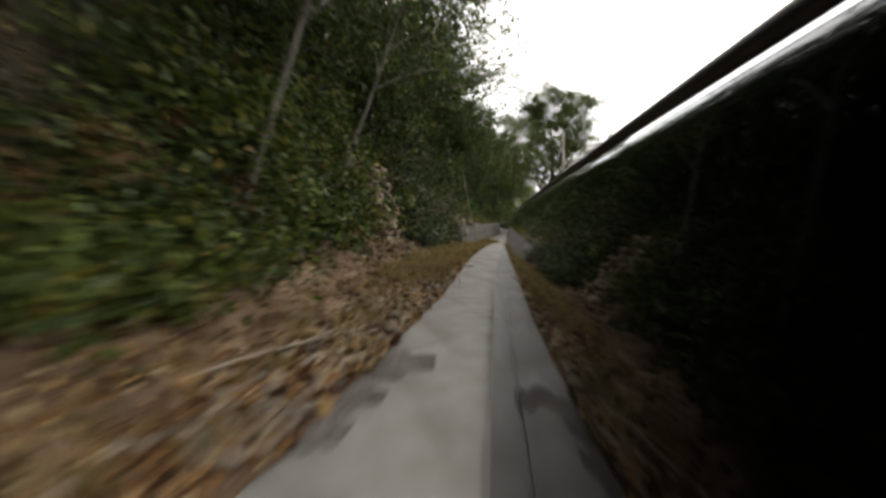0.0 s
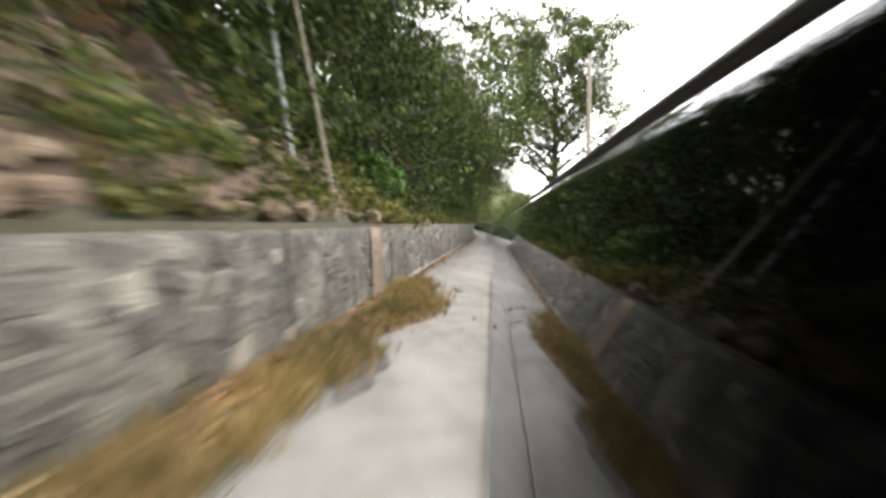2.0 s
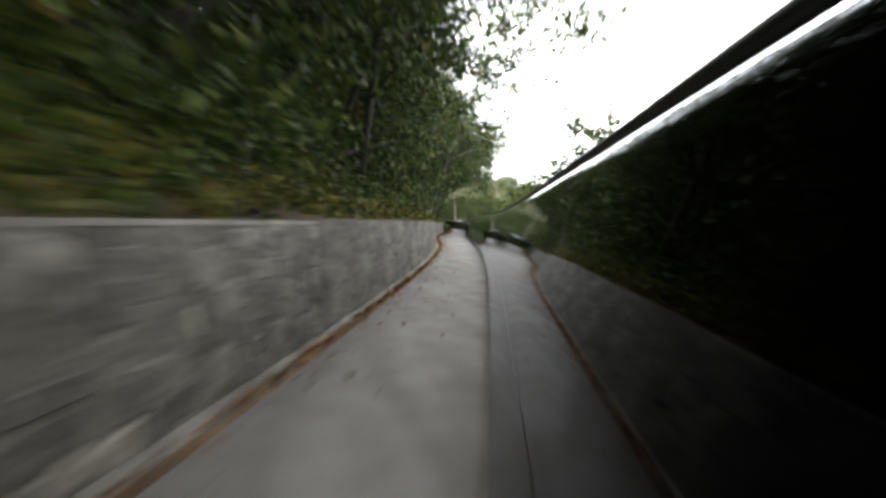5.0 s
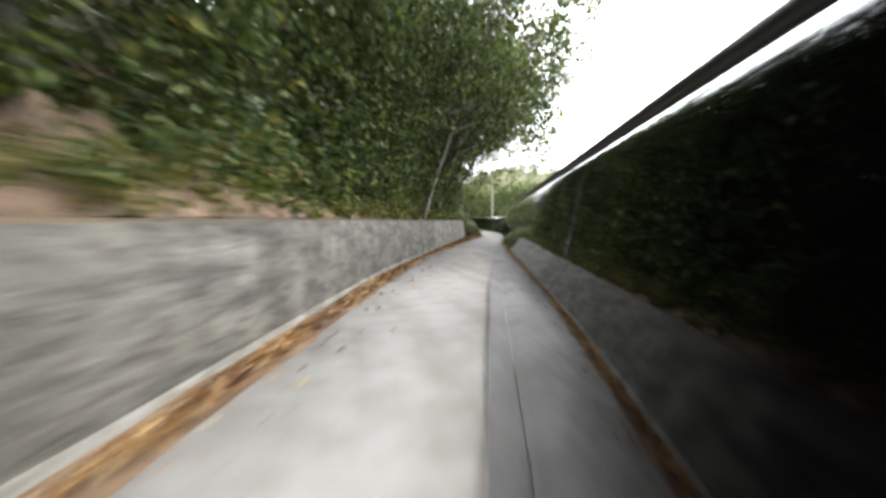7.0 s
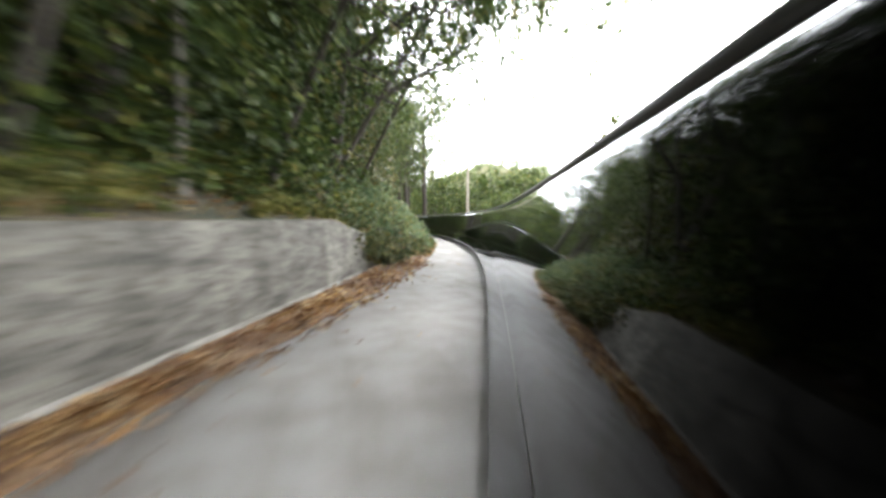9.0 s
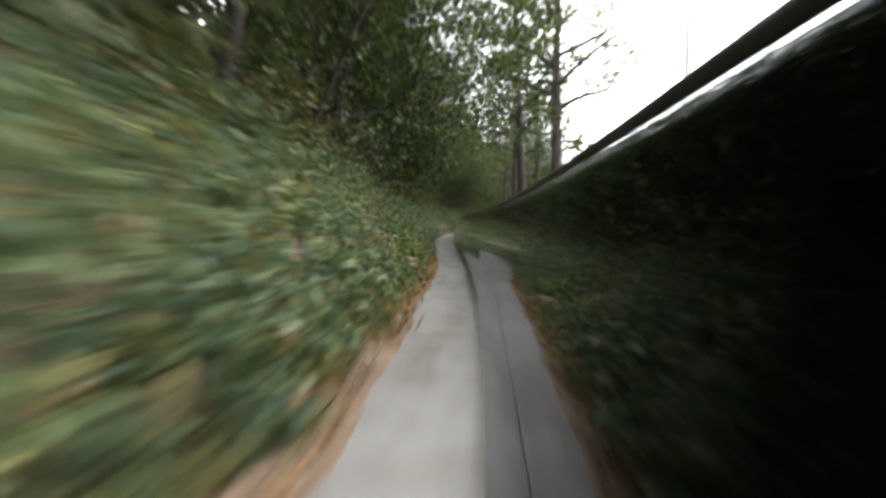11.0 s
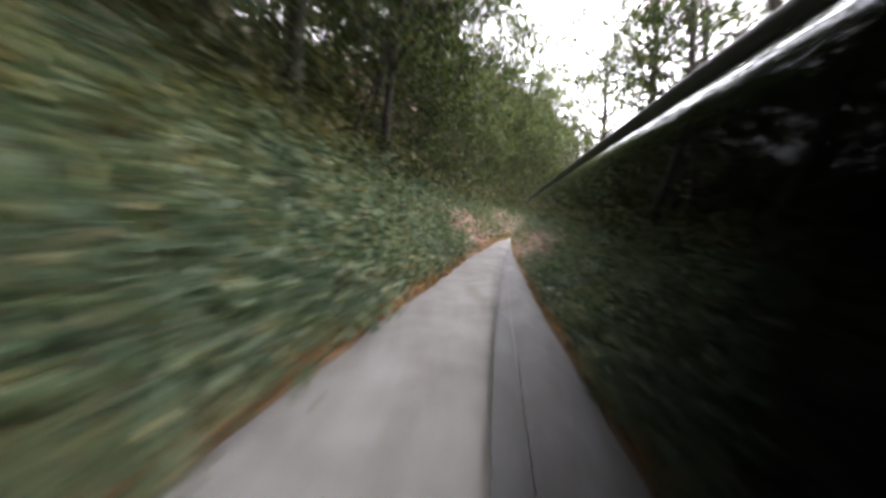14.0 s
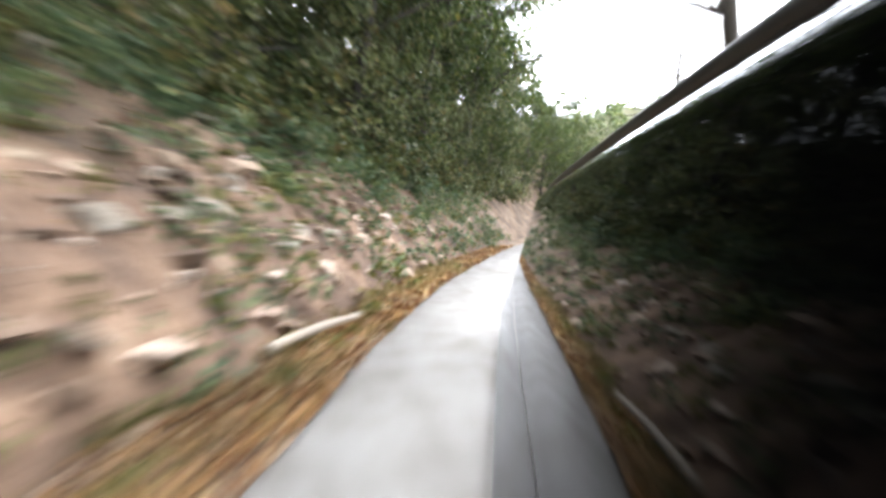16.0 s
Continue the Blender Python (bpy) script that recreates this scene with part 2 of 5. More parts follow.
LEAF_STRAW = leaf_material("straw_green_leaf", [(0.0, (0.06, 0.075, 0.02)), (0.5, (0.12, 0.125, 0.035)), (0.85, (0.19, 0.17, 0.05)), (1.0, (0.24, 0.17, 0.07))], (0.7, 0.75, 0.7), 0.6, 0.25)
LEAF_BROWN = leaf_material("old_leaf_litter", [(0.0, (0.04, 0.024, 0.013)), (0.35, (0.115, 0.067, 0.035)), (0.65, (0.21, 0.128, 0.068)), (0.88, (0.33, 0.245, 0.165)), (1.0, (0.46, 0.41, 0.35))], (0.65, 0.6, 0.55), 0.8, 0.1)
BLADE = leaf_material("grass_blade", [(0.0, (0.11, 0.095, 0.035)), (0.5, (0.25, 0.182, 0.088)), (1.0, (0.43, 0.33, 0.195))], (0.75, 0.8, 0.7), 0.6, 0.25)
PAINT = paint_material()
TRIM = plain_material("matt_black_trim", (0.012, 0.012, 0.014), 0.45)
GALVANISED = plain_material("galvanised_steel", (0.3, 0.31, 0.31), 0.5, 0.6)
POLE_WOOD = bark_material("pole_timber", (0.16, 0.14, 0.12), (0.32, 0.29, 0.25))
SOIL_RUN = ground_material("washed_out_clay", [(0.3, (0.2, 0.15, 0.105)), (0.7, (0.33, 0.26, 0.19))], 2, 18)
BROWN = ground_material("brown_rubble_earth", [(0.3, (0.04, 0.028, 0.018)), (0.5, (0.1, 0.065, 0.042)), (0.64, (0.17, 0.115, 0.075)), (0.78, (0.34, 0.29, 0.23))], 1.9, 11)
DRY = ground_material("dry_stony_earth", [(0.3, (0.065, 0.042, 0.027)), (0.5, (0.165, 0.103, 0.066)), (0.64, (0.26, 0.17, 0.11)), (0.76, (0.42, 0.34, 0.255))], 1.7, 11)
TAN = ground_material("tan_subsoil", [(0.3, (0.05, 0.034, 0.02)), (0.5, (0.12, 0.078, 0.046)), (0.75, (0.26, 0.18, 0.112))], 1.8, 12)
MUD = ground_material("dark_damp_mud", [(0.3, (0.07, 0.065, 0.06)), (0.7, (0.16, 0.15, 0.138))], 4, 25)
PALE_ROCK = ground_material("pale_limestone", [(0.3, (0.24, 0.205, 0.165)), (0.55, (0.36, 0.315, 0.255)), (0.75, (0.48, 0.435, 0.365))], 3.0, 12, dark=(0.6, 0.57, 0.52))
LEAF_LIME = leaf_material("bright_weed_leaf", [(0.0, (0.08, 0.115, 0.03)), (0.5, (0.135, 0.175, 0.04)), (1.0, (0.22, 0.235, 0.06))], (0.8, 0.9, 0.8))
LEAF_FRESH = leaf_material("fresh_leaf", [(0.0, (0.05, 0.125, 0.03)), (0.5, (0.095, 0.195, 0.045)), (1.0, (0.16, 0.25, 0.06))], (0.7, 0.78, 0.7))
LEAF_SILVER = leaf_material("silvery_leaf", [(0.0, (0.1, 0.145, 0.1)), (0.5, (0.15, 0.195, 0.125)), (0.85, (0.2, 0.225, 0.13)), (1.0, (0.27, 0.22, 0.12))], (0.8, 0.88, 0.85))
LEAF_BRAMBLE = leaf_material("bramble_leaf", [(0.0, (0.024, 0.042, 0.02)), (0.5, (0.055, 0.08, 0.036)), (0.85, (0.1, 0.125, 0.058)), (1.0, (0.16, 0.13, 0.055))], (0.52, 0.56, 0.48), 0.5, 0.22)
LEAF_IVY = leaf_material("ivy_leaf", [(0.0, (0.06, 0.08, 0.04)), (0.45, (0.115, 0.135, 0.07)), (0.85, (0.175, 0.185, 0.095)), (1.0, (0.22, 0.17, 0.09))], (0.7, 0.75, 0.7))
BROKEN = stone_material("broken_outcrop_stone", [(0.0, (0.1, 0.07, 0.05)), (0.2, (0.24, 0.165, 0.115)), (0.5, (0.38, 0.285, 0.2)), (0.75, (0.46, 0.35, 0.27)), (1.0, (0.54, 0.485, 0.41))])
TWIG = plain_material("dead_wood", (0.36, 0.31, 0.25), 0.9)

# ---- building blocks ----
rng = np.random.default_rng(7)


def mesh_object(name, verts, faces, mat, parent=None, smooth=False, label=""):
    me = bpy.data.meshes.new(name)
    verts = np.ascontiguousarray(verts, dtype=np.float32)
    if isinstance(faces, np.ndarray):
        count, size = faces.shape
        me.vertices.add(len(verts))
        me.vertices.foreach_set("co", verts.ravel())
        me.loops.add(count * size)
        me.loops.foreach_set("vertex_index", faces.astype(np.int32).ravel())
        me.polygons.add(count)
        me.polygons.foreach_set("loop_start", np.arange(0, count * size, size, dtype=np.int32))
        me.update(calc_edges=True)
    else:
        me.from_pydata(verts.tolist(), [], faces)
    me.materials.append(mat)
    if smooth:
        me.polygons.foreach_set("use_smooth", np.ones(len(me.polygons), dtype=bool))
    ob = new(name, me)
    if parent:
        ob.parent = parent
    if label:
        ob["label"] = label
    return ob


def part(name, bm, mat, parent, label=""):
    me = bpy.data.meshes.new(name)
    bm.to_mesh(me)
    bm.free()
    me.materials.append(mat)
    ob = new(name, me)
    ob.parent = parent
    if label:
        ob["label"] = label
    return ob


def grid_faces(rows_n, cols_n, closed=False):
    i, j = np.meshgrid(np.arange(rows_n - 1), np.arange(cols_n if closed else cols_n - 1), indexing="ij")
    a = (i * cols_n + j).ravel()
    b = (i * cols_n + (j + 1) % cols_n).ravel()
    return np.stack([a, b, b + cols_n, a + cols_n], 1)


def ripple(p, scale, seed=0.0):
    """Cheap smooth unevenness in -1..1 for arrays of points."""
    x, y, z = p[..., 0] * scale + seed, p[..., 1] * scale - seed, p[..., 2] * scale + 2 * seed
    return (np.sin(1.7 * x + 1.3 * y) + np.sin(2.3 * y - 1.1 * z + 1.0) + np.sin(1.9 * z + 2.1 * x + 2.0) + np.sin(3.7 * x - 3.1 * y + 0.5)) / 4


def unit(v):
    return v / np.maximum(np.linalg.norm(v, axis=-1, keepdims=True), 1e-9)


def leaves(centres, out, length, width, r, spread=0.9):
    """Folded leaf blades round the centres that face roughly along out. Returns vertices and quads."""
    n = len(centres)
    normal = unit(out + r.normal(0, spread, (n, 3)))
    along = unit(np.cross(normal, r.normal(0, 1, (n, 3))))
    side = np.cross(normal, along)
    L, W = np.asarray(length).reshape(-1, 1), np.asarray(width).reshape(-1, 1)
    lift = normal * W * 0.25
    v = np.stack([centres - along * L * 0.5, centres + side * W * 0.5 + lift, centres + along * L * 0.5 - lift, centres - side * W * 0.5 + lift], 1)
    return v.reshape(-1, 3), np.arange(4 * n).reshape(-1, 4)


def joined(pieces):
    verts, faces, base = [], [], 0
    for v, f in pieces:
        verts.append(v)
        faces.append(f + base)
        base += len(v)
    return np.concatenate(verts), np.concatenate(faces)


def tube(points, radii, sides=8):
    """A tapered tube along points; vertices and quads."""
    p = np.asarray(points, float)
    d = unit(np.gradient(p, axis=0))
    ref = np.where(np.abs(d[:, 2:3]) > 0.9, np.array([[1.0, 0, 0]]), np.array([[0, 0, 1.0]]))
    a = unit(np.cross(d, ref))
    b = np.cross(d, a)
    ang = np.linspace(0, 2 * np.pi, sides, endpoint=False)
    v = p[:, None] + (a[:, None] * np.cos(ang)[None, :, None] + b[:, None] * np.sin(ang)[None, :, None]) * np.asarray(radii)[:, None, None]
    return v.reshape(-1, 3), grid_faces(len(p), sides, True)


def lump(r, points=15):
    """A broken, angular stone of about unit size; a bmesh."""
    bm = bmesh.new()
    for p in unit(r.normal(0, 1, (points, 3))) * r.uniform(0.4, 0.58, (points, 1)):
        bm.verts.new(Vector(p))
    bmesh.ops.convex_hull(bm, input=bm.verts)
    bmesh.ops.delete(bm, geom=[v for v in bm.verts if not v.link_faces], context="VERTS")
    return bm


# ---- the lie of the land ----
WALL_FROM, STONE_TO, WALL_TO = 22.3, 62.0, 114.0


def edge_at(s):
    """Offset of the left edge of the asphalt."""
    return np.interp(s, [-50, 0, 2, 4, 8, 12, 16, 20, 23.3, 24.5, 25.2, 25.9, 26.7, 28.2, 29.6, 30.6, 36, 46, 62, 70, 76, 80, 84, 88, 92, 96, 104, 108, 112, 120, 128, 134, 140, 144, 148, 152,
                         156, 164, 176, 188, 192, 196, 200, 204, 208, 216, 220, 224, 230, 290],
                     [-1.1, -1.1, -0.98, -0.88, -0.8, -0.87, -0.96, -0.92, -1.2, -1.22, -1.02, -1.2, -0.82, -0.8, -1.05, -1.46, -1.48, -1.42, -1.42, -1.42, -1.42, -1.47, -1.5, -1.65, -1.77, -1.98, -2.06, -1.85, -1.6, -1.15,
                      -0.8, -0.72, -0.75, -0.7, -0.83, -0.92, -1.06, -1.25, -1.36, -1.36, -1.24, -1.08, -1.05, -0.9, -0.92, -0.9, -1.05, -1.08, -0.95, -0.9])


def foot_at(s):
    """Offset of the wall's face, or of the foot of the bank where there is no wall."""
    return np.interp(s, [-50, 0, 12, 20, 22, 23, 30, 36, 42, 48, 56, 62, 70, 78, 80, 84, 88, 92, 98, 104, 108, 112, 114, 116, 122, 130, 150, 165, 190, 215, 290],
                     [-2.2, -2.1, -2.0, -2.0, -1.9, -1.75, -1.66, -1.64, -1.58, -1.56, -1.5, -1.48, -1.52, -1.62, -1.64, -1.8, -1.99, -2.17, -2.2, -2.3, -2.36, -2.34, -2.3, -2.2, -1.6, -1.35, -1.4, -1.6, -1.7, -1.7, -1.6])


def wall_height(s):
    return np.interp(s, [20, 23, 30, 36, 40, 46, 62, 76, 80, 84, 92, 100, 112, 114], [0.95, 1.05, 1.04, 1.04, 1.07, 1.08, 1.07, 1.08, 1.08, 1.04, 1.05, 1.04, 1.05, 0.78])


def walled(s):
    return np.clip(np.minimum((s - WALL_FROM) / 0.6, (WALL_TO - s) / 1.5), 0, 1)


def bank_z(s, d):
    """Height of the slope d metres left of the foot line."""
    s, d = np.broadcast_arrays(np.asarray(s, float), np.asarray(d, float))
    k = walled(s)
    coped = np.clip((s - 34) / 1.0, 0, 1) * np.clip((62.5 - s) / 1.0, 0, 1)
    behind = np.maximum(wall_height(s) + 0.02 - 0.05 * coped, 0) + np.clip(d - 0.3, 0, 2.7) * (0.42 + 0.5 * np.clip(np.minimum((s - 22.2) / 1.5, (33.0 - s) / 3.0), 0, 1)) + np.clip(d - 3.0, 0, 9) * 0.95 + np.clip(d - 12, 0, 40) * 0.55
    early = np.clip(d, 0, 1.2) * 0.45 + np.clip(d - 1.2, 0, 2.0) * 1.9 + np.clip(d - 3.2, 0, 9) * 0.9 + np.clip(d - 12, 0, 40) * 0.55
    late = np.clip(d, 0, 2.2) * 1.15 + np.clip(d - 2.2, 0, 10) * 0.85 + np.clip(d - 12, 0, 40) * 0.55
    bare = np.where(s < 60, early, late)
    p = np.stack([s, d, 0 * s], -1)
    uneven = (0.2 * ripple(p, 0.8, 3.0) + 0.13 * ripple(p, 2.4, 9.0)) * np.clip(d / 1.0, 0.0, 2.2)
    return k * behind + (1 - k) * bare + uneven * np.where(k > 0.5, np.clip(d - 0.5, 0, 1), 1)


def on_bank(s, d, up=0.0):
    return lane(s, foot_at(s) - d, bank_z(s, d) + up)


def build_land():
    size = 2500.0
    ground = mesh_object("ground", np.array([[-size, -size, -0.06], [size, -size, -0.06], [size, size, -0.06], [-size, size, -0.06]]), [(0, 1, 2, 3)], MEADOW)
    tagged(ground, "rough green and brown grassland under the lane", "ground", kind="structure")
    s = np.arange(-44, 284, 0.5)
    # Asphalt with a ragged left edge and a real thickness.
    e = edge_at(s) + 0.06 * ripple(np.stack([s, 0 * s, 0 * s], -1), 2.2) + 0.05 * ripple(np.stack([s, 0 * s, 0 * s], -1), 6.1, 4) + rng.normal(0, 0.02, len(s))
    right = 2.45 + 0.08 * ripple(np.stack([s, 0 * s, 0 * s], -1), 1.2, 7)
    cols = [e - 0.02, e, e * 0.6 + right * 0.4, e * 0.3 + right * 0.7, right, right + 0.02]
    zs = [-0.05, 0.0, 0.012, 0.012, 0.0, -0.05]
    v = np.stack([lane(s, c, z) for c, z in zip(cols, zs)], 1)
    road = mesh_object("road", v.reshape(-1, 3), grid_faces(len(s), len(cols)), ROAD, smooth=False)
    tagged(road, "narrow single-lane road of worn pale grey asphalt", "road", kind="structure")
    # Verge between asphalt and wall or bank.
    f = foot_at(s)
    fr = np.linspace(0, 1, 6)
    off = (edge_at(s) + 0.15)[:, None] * (1 - fr) + (f - 0.3)[:, None] * fr
    z = -0.012 + 0.05 * np.sin(fr * np.pi * 0.5)[None] + 0.0 * off
    pts = lane(s[:, None], off, z)
    pts[..., 2] += 0.02 * ripple(pts, 3.0) * (fr > 0.2)
    cut = int(np.searchsorted(s, WALL_TO))
    for part_pts, mat, label in ((pts[:cut + 1], EARTH, "earth verge covered with brown fallen leaves"), (pts[cut:], SANDY, "dry sandy verge with orange-brown leaf crumbs")):
        verge = mesh_object("verge", part_pts.reshape(-1, 3), grid_faces(len(part_pts), 6), mat, smooth=True)
        tagged(verge, label, "verge", kind="structure")
    # Slope above.
    d = np.concatenate([[0.07], np.arange(0.3, 4.2, 0.3), np.arange(4.5, 12, 0.8), np.arange(12.5, 46, 3.0)])
    for name, a, b, mat, label in (("hillside", -44, WALL_TO + 1, FOREST, "steep wooded slope of dark leaf mould above the lane"),
                                   ("cut_bank", WALL_TO + 1, 284, CUT, "steep cut bank of reddish earth and pale stones")):
        ss = np.arange(a, b + 0.01, 0.5)
        pts = on_bank(ss[:, None], d[None])
        low = np.where((ss > WALL_FROM) & (ss < WALL_TO), 0.12, 0.04)
        pts = np.concatenate([(pts[:, 0] - np.stack([0 * low, 0 * low, low], 1))[:, None], pts], 1)
        top = pts[:, -1, 2]
        back = [lane(ss, foot_at(ss) - e, top * k - 0.3) for e, k in ((52, 1.04), (62, 1.0), (74, 0.86), (86, 0.55), (98, 0.2), (106, -0.02))]
        pts = np.concatenate([pts, np.stack(back, 1)], 1)
        ob = mesh_object(name, pts.reshape(-1, 3), grid_faces(len(ss), pts.shape[1]), mat, smooth=True)
        tagged(ob, label, "slope", kind="structure")
    # Right-hand verge, a strip of earth and grass.
    off = np.linspace(2.3, 9, 8)
    pts = lane(s[:, None], off[None], (-0.012 + 0.06 * (off > 2.5))[None] + 0 * s[:, None])
    pts[..., 2] += 0.05 * ripple(pts, 1.1, 5) * (off > 2.8)
    far = mesh_object("verge", pts.reshape(-1, 3), grid_faces(len(s), 8), MEADOW, smooth=True)
    tagged(far, "grassy verge on the open side of the lane", "verge", kind="structure")


build_land()


# ---- the car that carries the camera: it keeps beside the lens all along, so its flank is drawn out along the lane ----
def build_car():
    panels = (("sill", [(0.05, 0.16), (0.0, 0.178), (-0.007, 0.21), (0.018, 0.28), (0.047, 0.36), (0.077, 0.44), (0.09, 0.472)]),
              ("flank", [(0.0925, 0.4775), (0.121, 0.56), (0.153, 0.68), (0.187, 0.8), (0.221, 0.92), (0.254, 1.04), (0.281, 1.14), (0.297, 1.2), (0.307, 1.226), (0.316, 1.241)]),
              ("shoulder", [(0.318, 1.2435), (0.331, 1.2575), (0.36, 1.283), (0.42, 1.328), (0.5, 1.352), (0.64, 1.37)]),
              ("roof_rail", [(0.412, 1.318), (0.404, 1.33), (0.403, 1.343), (0.408, 1.356), (0.42, 1.364), (0.437, 1.366), (0.46, 1.356)]),
              ("roof", [(0.65, 1.371), (0.8, 1.375), (1.0, 1.37), (1.3, 1.34), (1.55, 1.27), (1.7, 1.16)]),
              ("flank", [(1.705, 1.15), (1.77, 1.0), (1.8, 0.7), (1.78, 0.3), (1.7, 0.17)]),
              ("seam", [(0.102, 0.464), (0.104, 0.476), (0.106, 0.488)]),
              ("seam", [(0.322, 1.232), (0.327, 1.242), (0.336, 1.248)]))
    base = new("car")
    tagged(base, "glossy black car with smooth flank and matt roof rail", "car")
    s = np.arange(-3.0, 222.0, 1.0)
    for name, profile in panels:
        p = np.array(profile)
        u = np.linspace(0, len(p) - 1.002, 4 * len(p))
        px = np.concatenate([smooth_lookup(p[:, 0], 0, 1, u), p[-1:, 0]])
        pz = np.concatenate([smooth_lookup(p[:, 1], 0, 1, u), p[-1:, 1]])
        v = lane(s[:, None], px[None], pz[None] + 0 * s[:, None])
        mesh_object(name, v.reshape(-1, 3), grid_faces(len(s), len(px)), TRIM if name in ("roof_rail", "seam") else PAINT, base, smooth=True)


build_car()


# ---- retaining wall: rubble stone first, then cast concrete ----
def wall_strip(name, a, b, back, top_drop, mat, parent, step=0.25, lean=0.06):
    """A length of wall with an uneven face, a top and a back."""
    s = np.linspace(a, b, max(3, int((b - a) / step)))
    h = wall_height(s) - top_drop
    fr = np.array([-0.12, 0.0, 0.2, 0.4, 0.6, 0.8, 1.0])
    f = foot_at(s)
    cols = []
    for k in fr:
        p = lane(s, f - lean * max(k, 0), h * k)
        cols.append(lane(s, f - lean * max(k, 0) + 0.012 * ripple(p, 3.1, 2) * (0 < k < 1), h * k))
    cols.append(lane(s, f - back, h))
    cols.append(lane(s, f - back, -0.1 + 0 * s))
    v = np.stack(cols, 1)
    n, m = v.shape[:2]
    faces = [list(map(int, q)) for q in grid_faces(n, m, True)]
    faces += [list(range(m))[::-1], [int((n - 1) * m + i) for i in range(m)]]
    return mesh_object(name, v.reshape(-1, 3), faces, mat, parent)


def stone_block(r, mat):
    """An irregular, slightly domed block in the unit box, its face towards +x; a mesh."""
    bm = bmesh.new()
    bmesh.ops.create_cube(bm, size=1.0)
    for v in bm.verts:
        if v.co.x > 0:
            v.co.y *= r.uniform(0.78, 0.95)
            v.co.z *= r.uniform(0.74, 0.94)
            v.co.x += r.uniform(-0.12, 0.08)
        else:
            v.co.y *= r.uniform(0.95, 1.05)
            v.co.z *= r.uniform(0.95, 1.05)
    bmesh.ops.bevel(bm, geom=bm.edges[:], offset=0.09, segments=1, affect="EDGES")
    me = bpy.data.meshes.new("stone")
    bm.to_mesh(me)
    bm.free()
    me.materials.append(mat)
    return me


def build_wall():
    r = np.random.default_rng(21)
    wall = new("retaining_wall_stone")
    tagged(wall, "rubble stone retaining wall with dark mortar and pale coping", "wall", kind="structure")
    wall_strip("core", WALL_FROM, STONE_TO, 0.42, 0.035, MORTAR, wall)
    # Pale coping in uneven lengths.
    a = 35.0
    while a < STONE_TO - 0.3:
        b = min(a + r.uniform(0.9, 1.9), STONE_TO)
        ss = np.linspace(a + 0.008, b - 0.008, 4)
        h = wall_height(ss) - 0.034
        j = r.uniform(-0.012, 0.012)
        v = np.stack([lane(ss, foot_at(ss) - 0.052 + j, h), lane(ss, foot_at(ss) - 0.06 + j, h + 0.03), lane(ss, foot_at(ss) - 0.4, h + 0.035), lane(ss, foot_at(ss) - 0.4, h)], 1)
        faces = [list(map(int, q)) for q in grid_faces(4, 4, True)] + [[3, 2, 1, 0], [12, 13, 14, 15]]
        mesh_object("coping_stone", v.reshape(-1, 3), faces, PALE, wall)
        a = b
    # Stones of the face.
    kinds = [stone_block(r, STONE) for _ in range(9)]
    buff = [stone_block(r, BUFF) for _ in range(9)]
    made, rest = 0, {"grey": [], "buff": []}
    sc = WALL_FROM + 0.12
    while sc < STONE_TO - 0.2:
        wide = r.uniform(0.2, 0.34)
        z0 = r.uniform(-0.1, 0.06)
        while z0 < 1.05:
            hh = r.uniform(0.11, 0.27)
            w = wide * r.uniform(0.75, 1.35)
            s1 = sc + r.uniform(-0.09, 0.09)
            top = float(wall_height(s1)) - 0.05
            zc = min(z0 + hh / 2, top - hh / 2)
            z0 += hh * 0.97
            if zc < 0.04:
                continue
            p = lane(s1, float(foot_at(s1)) - 0.06 * zc - 0.058 + r.uniform(-0.012, 0.012), zc)
            m = Matrix.LocRotScale(Vector(p), Euler((r.uniform(-0.35, 0.35), r.uniform(-0.06, 0.06), heading(s1) + r.uniform(-0.06, 0.06))), Vector((0.13, w, hh)))
            warm = 31 < s1 < 45
            me = (buff if warm else kinds)[int(r.integers(9))]
            if s1 < 42 and made < 300:
                ob = new("stone", me)
                ob.parent = wall
                ob.matrix_basis = m
                made += 1
            else:
                rest["buff" if warm else "grey"].append((np.array([m @ v.co for v in me.vertices]), [list(q.vertices) for q in me.polygons]))
        sc += wide * 0.98
    for tone, mat in (("grey", STONE), ("buff", BUFF)):
        verts, faces, base = [], [], 0
        for v, f in rest[tone]:
            verts.append(v)
            faces += [[base + i for i in q] for q in f]
            base += len(v)
        ob = mesh_object("stones", np.concatenate(verts), faces, mat, wall)
        ob["kind"] = "stuff"
    # Clay washed over the face.
    ss = np.linspace(28.45, 29.0, 5)
    zz = np.linspace(0.05, 1.0, 7)
    wide = 1 + 0.5 * (1 - zz) ** 2
    pts = np.stack([lane(28.75 + (ss - 28.72) * k, foot_at(28.75 + (ss - 28.72) * k) - 0.06 * z + 0.05 - 0.02 * np.abs(ss - 28.72) / 0.38, z) for k, z in zip(wide, zz)], 0)
    pts = np.concatenate([pts, [lane(ss, foot_at(ss) - 0.35, 1.06)]], 0)
    mesh_object("clay_run", pts.reshape(-1, 3), grid_faces(8, 5), SOIL_RUN, wall, smooth=True, label="ochre clay washed down over the stones")

    # Narrow dark streak down the face.
    zz = np.linspace(0.15, 1.02, 8)
    wide = 0.03 + 0.012 * np.sin(zz * 9)
    pts = np.stack([lane(25.7 + wide * k, foot_at(25.7) - 0.06 * zz + 0.02 - 0.03 * abs(k), zz) for k in (-1, -0.5, 0, 0.5, 1)], 1)
